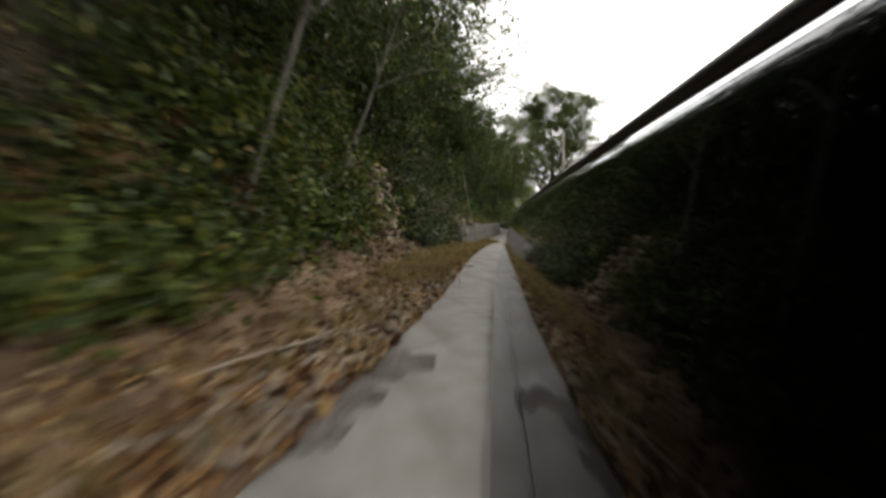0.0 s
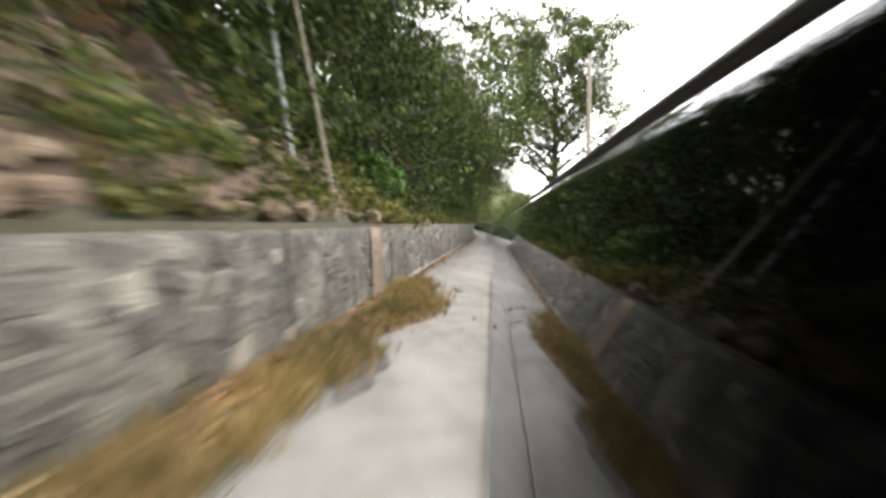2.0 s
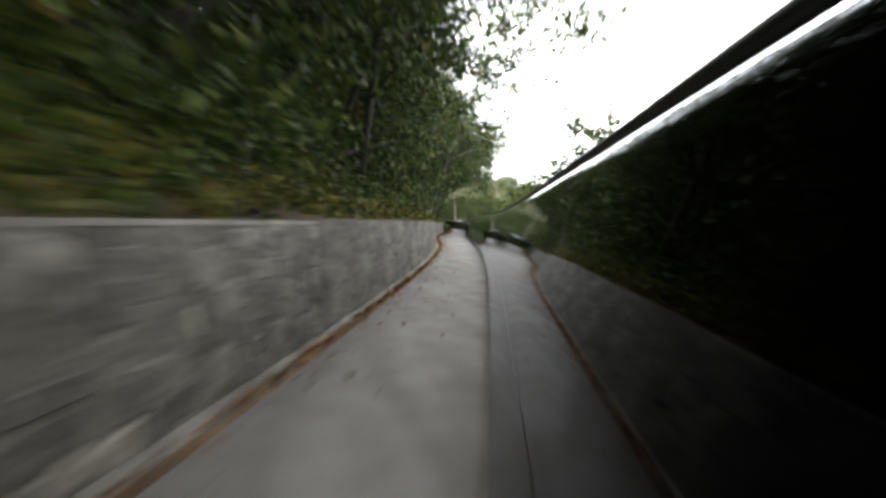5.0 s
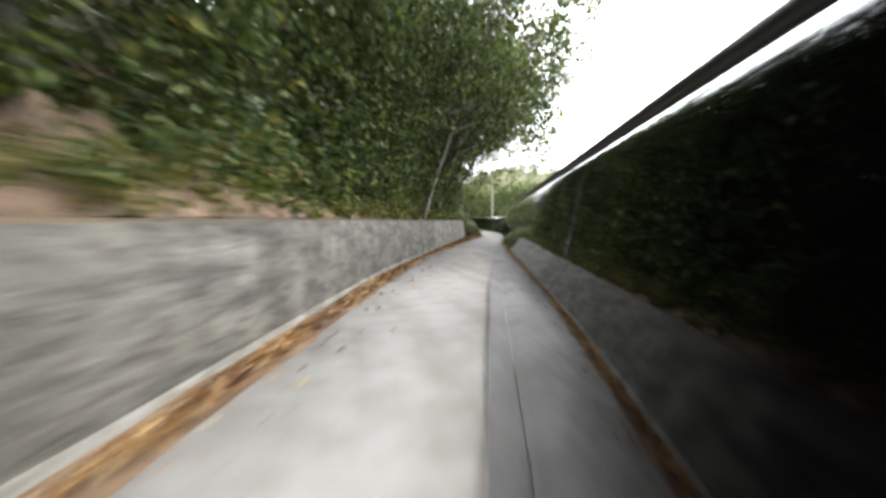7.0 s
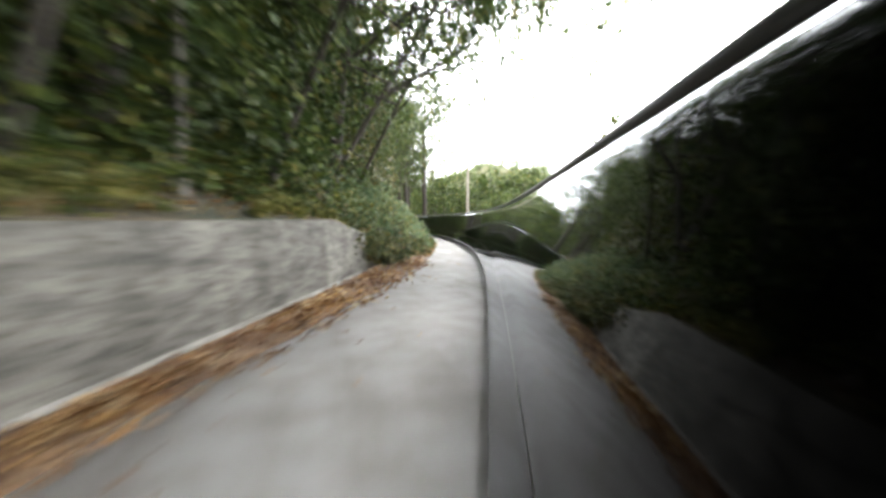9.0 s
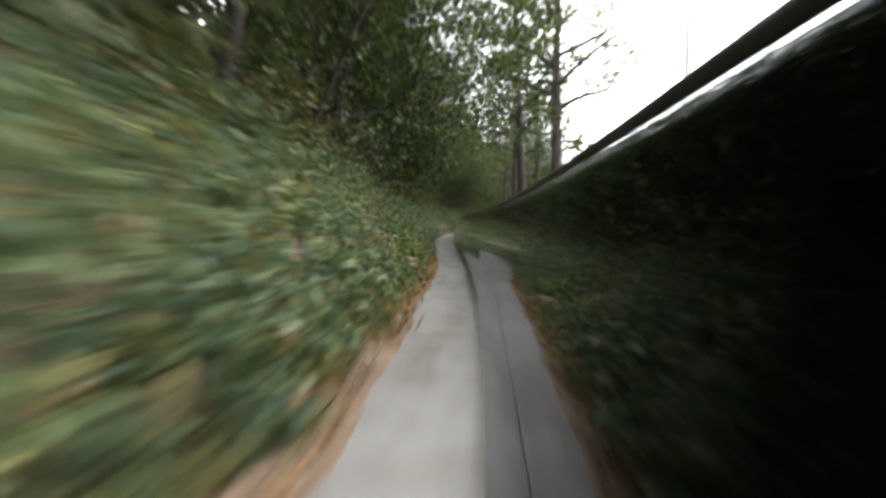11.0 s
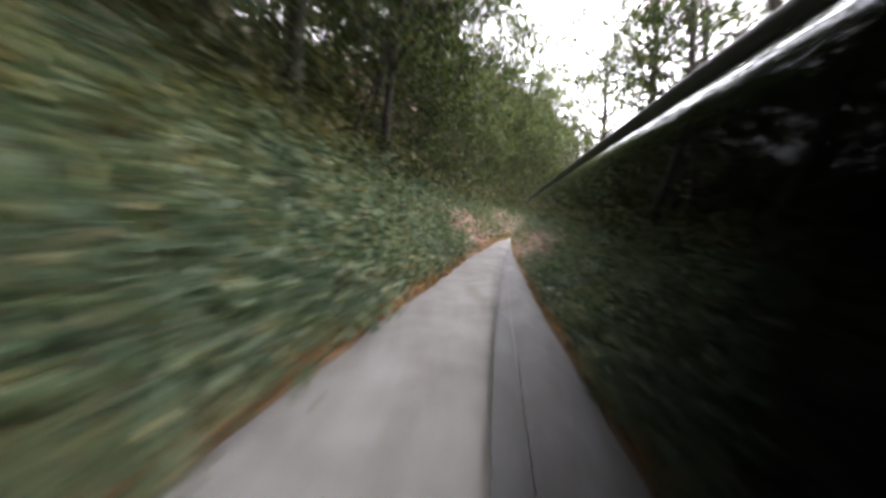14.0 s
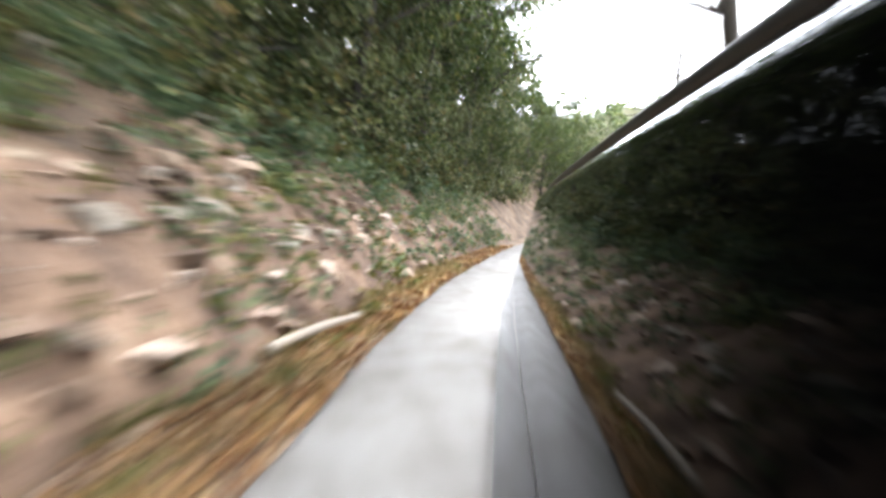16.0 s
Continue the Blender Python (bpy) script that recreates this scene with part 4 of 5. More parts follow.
def build_undergrowth():
    r = np.random.default_rng(55)

    def scatter(n, s0, s1, d0, d1, cover=1.0):
        s, d = r.uniform(s0, s1, n), d0 + (d1 - d0) * r.uniform(0, 1, n) ** 1.25
        keep = r.uniform(0, 1, n) > bare_patch(s, d) * cover
        return s[keep], d[keep]

    def add(name, pieces, mat, label, category="undergrowth"):
        v, f = joined(pieces)
        ob = mesh_object(name, v, f, mat)
        return tagged(ob, label, category, kind="stuff")

    # Shrubs on the first slope.
    pieces = []
    s, d = scatter(260, -8, 21.5, 1.25, 4.0)
    pieces.append(bushes(r, s, d, r.uniform(0.5, 1.15, len(s)), 130, 0.13))
    s, d = scatter(26, 1.5, 10.5, 0.8, 1.6)
    pieces.append(bushes(r, s, d, r.uniform(0.3, 0.7, len(s)), 110, 0.1))
    s, d = scatter(80, 6.0, 12.4, 1.1, 2.5)
    pieces.append(bushes(r, s, d, r.uniform(0.7, 1.3, len(s)), 150, 0.12, 0.8, 1.0))
    s, d = scatter(110, -6, 21, 2.9, 5.0)
    pieces.append(bushes(r, s, d, r.uniform(0.8, 1.5, len(s)), 130, 0.16))
    s, d = scatter(120, -8, 24, 3.5, 9)
    pieces.append(bushes(r, s, d, r.uniform(0.9, 1.8, len(s)), 120, 0.2))
    s, d = r.uniform(2.3, 5.8, 60), r.uniform(0.35, 1.5, 60)
    pieces.append(bushes(r, s, d, r.uniform(0.4, 0.8, 60), 120, 0.1, 0.6, 0.9))
    add("shrubs", pieces, LEAF_SHRUB, "dense dark green shrubs and creepers covering the slope", "shrub")
    pieces = []
    s, d = scatter(70, 16.2, 23.2, 1.1, 3.6)
    pieces.append(bushes(r, s, d, r.uniform(0.7, 1.3, len(s)), 150, 0.11, 0.7, 0.9, r.uniform(0.0, 0.5, len(s))))
    s, d = scatter(44, 16.4, 21.8, 0.35, 2.0)
    pieces.append(bushes(r, s, d, r.uniform(0.6, 1.1, len(s)), 150, 0.12))
    add("shrubs", pieces, LEAF_BRAMBLE, "dense grey-green bramble thicket beside the rock outcrop", "shrub")
    s, d = scatter(150, -6, 25, 1.0, 3.6)
    add("withered_brush", [bushes(r, s, d, r.uniform(0.3, 0.8, len(s)), 90, 0.1, 0.6, 0.9, 1.2 * r.uniform(0, 1, len(s)) ** 2)], LEAF_RUST, "withered rust-brown brush among the green shrubs", "undergrowth")
    # Above the wall.
    pieces = []
    s, d = scatter(480, 22, 115, 0.45, 1.7)
    pieces.append(bushes(r, s, d, r.uniform(0.25, 0.85, len(s)), 115, 0.08))
    s, d = scatter(520, 22, 115, 0.3, 1.3)
    pieces.append(bushes(r, s, d, r.uniform(0.12, 0.32, len(s)), 40, 0.07))
    s, d = scatter(460, 22, 115, 1.4, 4.0)
    pieces.append(bushes(r, s, d, r.uniform(0.6, 1.4, len(s)), 110, 0.15))
    s, d = scatter(260, 22, 116, 4, 10)
    pieces.append(bushes(r, s, d, r.uniform(1.0, 2.0, len(s)), 70, 0.3))
    add("shrubs", pieces, LEAF_SHRUB, "leafy shrubs and brambles growing above the wall", "shrub")
    # Hanging branches and creepers that hide the stems.
    for mat, stretches, label in ((LEAF_TREE, ((600, -6, 22, 1.8, 4.4, 0.7, 5.5), (1500, 24, 114, 0.9, 3.0, 0.4, 5.5), (420, 92, 114, 0.6, 2.0, 0.3, 4.5)), "leafy branches and creepers hanging between the stems"),
                                  (LEAF_OLIVE, ((1500, 118, 240, 2.0, 4.2, 0.5, 6.5),), "olive-green branches and creepers hanging over the cut bank")):
        pieces = []
        for n, s0, s1, d0, d1, u0, u1 in stretches:
            s, d = scatter(n, s0, s1, d0, d1)
            pieces.append(bushes(r, s, d, r.uniform(0.5, 1.25, len(s)), 90, 0.125, 0.3, 1.0, u0 + (u1 - u0) * r.uniform(0, 1, len(s)) ** 1.2))
        add("hanging_branches", pieces, mat, label)
    # Tall curtain of ivy and twigs on the trees past the last slip.
    s, d = r.uniform(225, 252, 420), r.uniform(1.3, 3.2, 420)
    add("hanging_branches", [bushes(r, s, d, r.uniform(0.6, 1.3, 420), 100, 0.13, 0.3, 1.0, r.uniform(0.3, 10.5, 420))], LEAF_IVY, "tall curtain of olive-green ivy and twigs on the trees", "undergrowth")
    # Yellowish weeds just behind the wall top.
    s, d = scatter(900, 24, 114, 0.28, 1.0)
    patch = ripple(np.stack([s, d, 0 * s], -1), 0.35, 4.0) > -0.25
    s, d = s[patch], d[patch]
    add("low_plants", [bushes(r, s, d, r.uniform(0.16, 0.4, len(s)), 55, 0.075, 0.45)], LEAF_STRAW, "yellow-green weeds and grass behind the top of the wall", "weeds")
    s = r.uniform(29.4, 33.6, 90)
    d = r.uniform(0.12, 1.2, 90)
    add("low_plants", [bushes(r, s, d, r.uniform(0.18, 0.42, 90), 60, 0.08, 0.4)], LEAF_STRAW, "yellowish weeds spilling over the top of the stone wall", "weeds")
    # Fresh green bush above the stone wall.
    s, d = r.normal(33.15, 0.32, 40), r.normal(0.95, 0.2, 40)
    add("shrubs", [bushes(r, s, d, r.uniform(0.3, 0.5, 40), 130, 0.12, 0.5, 0.9, r.uniform(0.0, 0.7, 40))], LEAF_FRESH, "fresh bright green bush above the stone wall", "shrub")
    # Bush at the far end of the wall.
    s, d = r.uniform(113.2, 119.0, 46), r.uniform(-0.35, 0.7, 46)
    add("shrubs", [bushes(r, s, d, r.uniform(0.3, 0.75, 46), 120, 0.09)], LEAF_OLIVE, "rusty olive-green bush at the end of the wall", "shrub")
    # Low plants on the cut bank.
    pieces = []
    s, d = scatter(4200, 115, 240, 0.05, 3.2, 0.95)
    pieces.append(bushes(r, s, d, r.uniform(0.25, 0.7, len(s)), 60, 0.095, 0.4))
    s, d = scatter(800, 138, 232, 1.1, 2.6)
    pieces.append(bushes(r, s, d, r.uniform(0.35, 0.75, len(s)), 75, 0.09, 0.4))
    s, d = scatter(900, 150, 203.5, 0.1, 1.6)
    pieces.append(bushes(r, s, d, r.uniform(0.25, 0.6, len(s)), 60, 0.095, 0.4))
    s, d = scatter(420, 116, 141, 0.0, 2.0)
    pieces.append(bushes(r, s, d, r.uniform(0.3, 0.65, len(s)), 60, 0.095, 0.4))
    s = r.uniform(120, 171, 420)
    d = r.uniform(-0.42, 0.1, len(s))
    pieces.append(bushes(r, s, d, r.uniform(0.14, 0.34, len(s)), 50, 0.085, 0.3, 0.7))
    add("low_plants", pieces, LEAF_NETTLE, "soft grey-green weeds and nettles on the cut bank", "weeds")
    s, d = r.uniform(189.5, 203.2, 900), r.uniform(-0.35, 2.6, 900)
    add("low_plants", [bushes(r, s, d, r.uniform(0.25, 0.6, 900), 60, 0.095, 0.4)], LEAF_SILVER, "pale bluish grey-green weeds covering the cut bank", "weeds")
    pieces = []
    s, d = scatter(300, 116, 150, 0.0, 2.4)
    pieces.append(bushes(r, s, d, r.uniform(0.3, 0.6, len(s)), 60, 0.09, 0.4))
    s, d = r.uniform(121, 146, 160), r.uniform(-0.42, 0.05, 160)
    pieces.append(bushes(r, s, d, r.uniform(0.12, 0.3, len(s)), 45, 0.075, 0.3, 0.6))
    s = np.concatenate([r.uniform(210.8, 217.2, 190), r.uniform(217.2, 228, 90)])
    d = r.uniform(-0.45, 1.3, 280)
    pieces.append(bushes(r, s, d, r.uniform(0.12, 0.26, 280), 45, 0.07, 0.3, 0.6))
    s, d = scatter(260, 174, 202, 1.5, 3.0)
    pieces.append(bushes(r, s, d, r.uniform(0.4, 0.9, len(s)), 75, 0.1, 0.4))
    add("low_plants", pieces, LEAF_STRAW, "yellowish weeds and dry grass on the cut bank", "weeds")
    s = 181.0 + 7.4 * r.uniform(0, 1, 150) ** 0.7
    d = r.uniform(-0.28, 0.2, 150)
    add("low_plants", [bushes(r, s, d, r.uniform(0.1, 0.24, 150), 50, 0.06, 0.3, 0.6)], LEAF_LIME, "strip of bright green grass and weeds beside the road", "weeds")
    pieces = []
    s, d = scatter(820, 115, 250, 1.6, 5.0)
    pieces.append(bushes(r, s, d, r.uniform(0.6, 1.4, len(s)), 110, 0.15))
    s, d = scatter(300, 115, 275, 4.5, 11)
    pieces.append(bushes(r, s, d, r.uniform(1.0, 2.0, len(s)), 70, 0.3))
    add("shrubs", pieces, LEAF_OLIVE, "hanging olive-green shrubs and creepers along the upper cut bank", "shrub")
    s, d = r.uniform(143.4, 147.2, 34), r.uniform(-0.15, 0.75, 34)
    add("low_plants", [bushes(r, s, d, r.uniform(0.25, 0.5, 34), 70, 0.1, 0.4)], LEAF_LIME, "bright yellow-green weeds at the foot of the bank", "weeds")
    # Hedge on the open side.
    n = 420
    s, off = r.uniform(55, 262, n), r.uniform(3.1, 7.5, n)
    size = r.uniform(0.4, 1.1, n)
    q = lane(s, off, size * 0.4)
    way = unit(r.normal(0, 1, (n * 70, 3)))
    c = np.repeat(q, 70, 0) + way * np.repeat(size, 70)[:, None] * r.uniform(0.35, 0.75, (n * 70, 1))
    c[:, 2] = np.abs(c[:, 2])
    L = r.uniform(0.1, 0.22, len(c))
    add("hedge", [leaves(c, way + np.array([0, 0, 0.5]), L, L * 0.6, r)], LEAF_SHRUB, "loose green hedge of bushes on the open side", "hedge")


build_undergrowth()


def build_litter():
    r = np.random.default_rng(77)

    def ground_points(n, s0, s1, lo, hi, power=1.0):
        s = r.uniform(s0, s1, n)
        k = r.uniform(0, 1, n) ** power
        return s, (edge_at(s) + lo) * (1 - k) + (foot_at(s) + hi) * k

    pieces, old = [], []
    for n, s0, s1, lo, hi, power, size in ((8500, -8, 3.6, 0.06, -0.9, 0.85, 0.1), (8000, 3.2, 10.5, 0.06, -0.9, 0.85, 0.1), (9000, 9, 22, 0.06, -0.6, 0.8, 0.085), (2200, 21, 31, 0.1, 0.0, 0.9, 0.06), (9000, 28, WALL_TO, -0.02, 0.12, 0.7, 0.05), (8000, 64, 112, 0.02, 0.13, 0.8, 0.06), (3000, 100, 116, 0.3, 0.05, 0.8, 0.06),
                                           (12000, 115, 232, 0.02, -0.1, 0.9, 0.065), (9000, 138, 232, 0.06, 0.25, 1.3, 0.06), (9000, 212, 236, 0.04, 0.05, 1.1, 0.07), (9000, 118, 212, 0.0, 0.25, 2.2, 0.05)):
        s, off = ground_points(n, s0, s1, lo, hi, power)
        clump = ripple(np.stack([s, off * 2, 0 * s], -1), 1.1, 8) + r.uniform(-0.5, 0.9, n) - 0.45 * ((s > 33) & (s < 66)) - 0.5 * ((s > 117) & (s < 139)) - 0.75 * ((s > 199) & (s < 217))
        s, off = s[clump > -0.15], off[clump > -0.15]
        c = lane(s, off, 0.035 + 0.03 * r.uniform(0, 1, len(s)))
        L = r.uniform(0.6, 1.6, len(s)) * size
        (old if 3 < s0 < 20 else pieces).append(leaves(c, np.tile([0, 0, 1.0], (len(c), 1)), L, L * 0.6, r, 0.35))
    # Single leaves blown out over the asphalt.
    s = r.uniform(26, 116, 1300)
    off = edge_at(s) + r.exponential(0.22, len(s))
    s, off = s[off < 1.0], off[off < 1.0]
    L = r.uniform(0.03, 0.08, len(s))
    pieces.append(leaves(lane(s, off, 0.016), np.tile([0, 0, 1.0], (len(s), 1)), L, L * 0.6, r, 0.2))
    s = r.uniform(8.5, 23, 3600)
    off = edge_at(s) - 0.02 - 1.3 * r.uniform(0, 1, len(s))
    L = r.uniform(0.03, 0.09, len(s))
    old.append(leaves(lane(s, off, r.uniform(0.06, 0.2, len(s))), np.tile([0.1, 0, 1.0], (len(s), 1)), L, L * 0.6, r, 0.6))
    # Leaves on the slopes.
    for n, s0, s1, d0, d1 in ((9000, -8, 3.6, -0.4, 2.6), (12000, 3.2, 22, -0.4, 2.6), (5000, 22, 115, 0.4, 1.6), (9000, 115, 232, 0.0, 2.2)):
        s, d = r.uniform(s0, s1, n), d0 + (d1 - d0) * r.uniform(0, 1, n)
        c = on_bank(s, d, np.where(s < 13, 0.03 + 0.12 * r.uniform(0, 1, n), 0.03))
        L = r.uniform(0.05, 0.13, n)
        (old if 3 < s0 < 20 else pieces).append(leaves(c, np.tile([0.2, 0, 1.0], (n, 1)), L, L * 0.6, r, 0.45))
    v, f = joined(pieces)
    tagged(mesh_object("fallen_leaves", v, f, LEAF_DRY), "brown and orange fallen leaves along the verge and road edge", "leaf litter", kind="stuff")
    v, f = joined(old)
    tagged(mesh_object("fallen_leaves", v, f, LEAF_BROWN), "dull brown leaf litter covering the verge and the foot of the slope", "leaf litter", kind="stuff")

    # Crumbled stone among the leaves.
    bits, chips = [lump(r, 9) for _ in range(4)], []
    for bm in bits:
        bm.verts.index_update()
    solid = [(np.array([v.co[:] for v in bm.verts]), np.array([[v.index for v in f.verts] for f in bm.faces])) for bm in bits]
    for bm in bits:
        bm.free()
    for i in range(1500):
        s = float(r.uniform(2, 11) if i < 1100 else r.uniform(-4, 23))
        off = float(edge_at(s)) - 0.02 - 1.9 * float(r.uniform(0, 1)) ** 1.3
        v, f = solid[i % 4]
        chips.append((lane(s, off, 0.045) + v * float(r.uniform(0.17, 0.38)) ** 2.1, f))
    v, f = joined(chips)
    tagged(mesh_object("stone_chips", v, f, PALE_ROCK), "small pale stone chips among the fallen leaves", "gravel", kind="stuff")
    # Damp mud washed onto the asphalt.
    ang = np.linspace(0, 2 * np.pi, 40, endpoint=False)
    for s, off, long, wide in ((3.75, -0.72, 0.42, 0.26), (2.5, -0.84, 0.28, 0.11), (3.0, -0.8, 0.25, 0.14), (12.6, -0.75, 0.3, 0.16), (24.9, -0.95, 0.5, 0.2)):
        ring = []
        for k, z in ((1.0, 0.004), (0.86, 0.012), (0.4, 0.016)):
            w = k * (1 + 0.22 * np.sin(3 * ang + s) + 0.14 * np.sin(7 * ang + 2 * s))
            ring.append(lane(s + long * w * np.cos(ang), off + wide * w * np.sin(ang), z + 0.006))
        v = np.stack(ring, 0).reshape(-1, 3)
        faces = [list(map(int, q)) for q in grid_faces(3, 40, True)] + [[80 + i for i in range(40)]]
        tagged(mesh_object("mud_patch", v, faces, MUD, smooth=True), "dark damp mud patch on the asphalt edge", "mud", kind="structure")

    # Grass tufts: narrow blades.
    def tufts(s, off, z, per, height, lean=0.6):
        n = len(s)
        base = np.repeat(lane(s, off, z), per, 0) + np.concatenate([r.normal(0, 0.07, (n * per, 2)), np.zeros((n * per, 1))], 1)
        h = np.repeat(height, per) * r.uniform(0.5, 1.2, n * per)
        tip = base + np.stack([r.normal(0, lean, n * per) * h * 0.6, r.normal(0, lean, n * per) * h * 0.6, h], 1)
        side = unit(np.cross(tip - base, r.normal(0, 1, (n * per, 3)))) * 0.006
        mid = base * 0.5 + tip * 0.5 + np.array([0, 0, 0.1]) * h[:, None]
        return np.stack([base - side, base + side, mid + side * 0.8, tip, mid - side * 0.8], 1).reshape(-1, 3), np.arange(5 * n * per).reshape(-1, 5)

    pieces = []
    s, off = ground_points(90, -4, 10, 0.0, -0.5, 0.8)
    pieces.append(tufts(s, off, 0.03, 22, r.uniform(0.1, 0.3, len(s))))
    s, off = ground_points(620, 8.5, 22, 0.0, -0.6, 0.8)
    pieces.append(tufts(s, off, 0.03, 22, r.uniform(0.12, 0.34, len(s))))
    s = r.uniform(21.5, 30.5, 520)
    off = edge_at(s) + 0.16 - r.uniform(0, 0.8, len(s)) ** 1.2
    keep = ripple(np.stack([s, off * 2.5, 0 * s], -1), 1.3, 2) + r.uniform(-0.3, 0.5, len(s)) > 0.0
    s, off = s[keep], off[keep]
    pieces.append(tufts(s, off, 0.02, 24, r.uniform(0.08, 0.2, len(s))))
    s, off = ground_points(1000, 118, 228, 0.0, -0.1, 0.9)
    pieces.append(tufts(s, off, 0.03, 14, r.uniform(0.08, 0.22, len(s))))
    s = r.uniform(22, 115, 700)
    pieces.append(tufts(s, foot_at(s) - r.uniform(0.4, 0.9, len(s)), wall_height(s) - 0.05, 14, r.uniform(0.1, 0.3, len(s)), 0.9))
    s = r.uniform(60, 255, 500)
    pieces.append(tufts(s, r.uniform(2.55, 4.0, len(s)), 0.02, 14, r.uniform(0.1, 0.35, len(s))))
    v, f = joined(pieces)
    tagged(mesh_object("grass", v, f, BLADE), "dry yellow-green grass tufts along the verges", "grass", kind="stuff")


build_litter()


# ---- stones, rock, poles and dead wood ----
def broken(u, v, cell, r, tilt=0.9):
    """Relief of a broken rock face: blocks of about the cell's size, each with its own step and tilt."""
    n = int(((np.ptp(u) + 1) * (np.ptp(v) + 1)) / cell**2) + 8
    cu, cv = r.uniform(u.min() - 0.3, u.max() + 0.3, n), r.uniform(v.min() - 0.3, v.max() + 0.3, n)
    near = np.concatenate([np.argmin(((a[:, None] - cu) / 1.25) ** 2 + (b[:, None] - cv) ** 2, 1)
                           for a, b in zip(np.array_split(u.ravel(), 40), np.array_split(v.ravel(), 40))])
    step, tu, tv = r.uniform(-0.5, 0.5, n) * cell, r.uniform(-tilt, tilt, n) * 0.5, r.uniform(-tilt, tilt, n) * 0.5 - 0.25
    k = step[near] + tu[near] * (u.ravel() - cu[near]) + tv[near] * (v.ravel() - cv[near])
    return k.reshape(u.shape)


def build_faces():
    """The outcrop beside the lane and bare slips of stony earth above the wall."""
    r = np.random.default_rng(14)
    s, z = np.meshgrid(np.arange(12.4, 17.0, 0.04), np.arange(0.2, 3.3, 0.045), indexing="ij")
    p = np.stack([s, z, 0 * s], -1)
    edge = np.clip(np.minimum((s - 12.4) / 0.9, (17.0 - s) / 1.3) + 0.25 * ripple(p, 2.0, 5), 0, 1) * np.clip((3.5 - z) / 0.9, 0, 1)
    hollow = np.exp(-((s - 15.7 + 0.35 * (z - 1.6)) / 0.5) ** 2) * np.clip((3.0 - z) / 0.5, 0, 1)
    relief = broken(s, z, 0.5, r) * 0.6 + broken(s, z, 0.2, r) * 0.6 + broken(s, z, 0.1, r, 0.6) * 0.5
    off = -3.05 - 0.2 * np.maximum(z - 0.5, 0) + relief - 0.75 * hollow - (1 - edge) * 1.6 - 0.35 * np.maximum(0.5 - z, 0)
    v = lane(s, off, z)
    ob = mesh_object("rock_outcrop", v.reshape(-1, 3), grid_faces(*s.shape), BROWN)
    tagged(ob, "steep broken face of pale pinkish rock in the slope", "rock", kind="structure")
    # Loose broken stones, too many to count, bedded in the faces.
    solid, stock = [], []
    for i in range(6):
        bm = lump(r, 9 + i % 3)
        bm.verts.index_update()
        stock.append(bpy.data.meshes.new("stone"))
        bm.to_mesh(stock[-1])
        stock[-1].materials.append(BROKEN)
        solid.append((np.array([v.co[:] for v in bm.verts]), np.array([[v.index for v in f.verts] for f in bm.faces])))
        bm.free()

    def bedded(points, sizes, flat, parent):
        """The first 300 stones as parts of their slope, the rest joined."""
        pieces = []
        for i, (p, k) in enumerate(zip(points, sizes)):
            v, f = solid[i % 6]
            a = r.uniform(0, 6.28)
            if i < 300:
                stone = new("stone", stock[i % 6])
                stone.parent = parent
                stone.matrix_basis = Matrix.LocRotScale(Vector(p), Euler((0, 0, a)), Vector((k, k * r.uniform(0.8, 1.5), k * flat)))
                continue
            turn = np.array([[math.cos(a), -math.sin(a), 0], [math.sin(a), math.cos(a), 0], [0, 0, 1]])
            pieces.append((p + (v * np.array([k, k * r.uniform(0.8, 1.5), k * flat])) @ turn.T, f))
        if pieces:
            v, f = joined(pieces)
            mesh_object("loose_stones", v, f, BROKEN, parent)["kind"] = "stuff"

    i, j = r.integers(12, s.shape[0] - 22, 1500), r.integers(2, s.shape[1] - 8, 1500)
    keep = (edge[i, j] > 0.55) & (hollow[i, j] < 0.45)
    i, j = i[keep], j[keep]
    bedded(lane(s[i, j], off[i, j] - 0.01, z[i, j]), r.uniform(0.06, 0.24, len(i)) ** 1.0, 0.75, ob)
    stony = {22.8: 100, 140.5: 160, 170.8: 280, 202.6: 220, 212.0: 300}
    for s0, s1, d0, d1, cell, mat, label in ((-7.0, 13.0, -0.45, 1.75, 0.3, EARTH, "crumbling brown earth bank littered with leaves"),
                                             (22.8, 30.5, 0.35, 3.2, 0.36, BROWN, "bare stony brown slip above the stone wall"),
                                             (34.6, 39.0, 0.3, 1.3, 0.3, TAN, "bare strip of tan earth behind the wall top"),
                                             (77.5, 90.0, 0.3, 2.6, 0.3, TAN, "bare tan soil slip above the concrete wall"),
                                             (140.5, 153.0, 0.2, 1.7, 0.36, CUT, "bare reddish slip with pale stones in the cut bank"),
                                             (161.3, 164.7, 0.9, 2.2, 0.3, CUT, "small bare reddish slip between weeds"),
                                             (167.0, 170.3, 0.9, 2.2, 0.3, CUT, "small bare reddish slip between weeds"),
                                             (170.8, 189.0, -0.4, 1.25, 0.36, DRY, "bare brown slip with pale stones in the cut bank"),
                                             (202.6, 213.5, -0.5, 1.75, 0.4, RED, "bare slip of reddish earth reaching down to the road"),
                                             (212.0, 229.0, 0.0, 1.6, 0.4, DRY, "long bare slip of brown earth and pale stones")):
        s, d = np.meshgrid(np.arange(s0, s1, 0.07), np.arange(d0, d1, 0.06), indexing="ij")
        p = np.stack([s, d, 0 * s], -1)
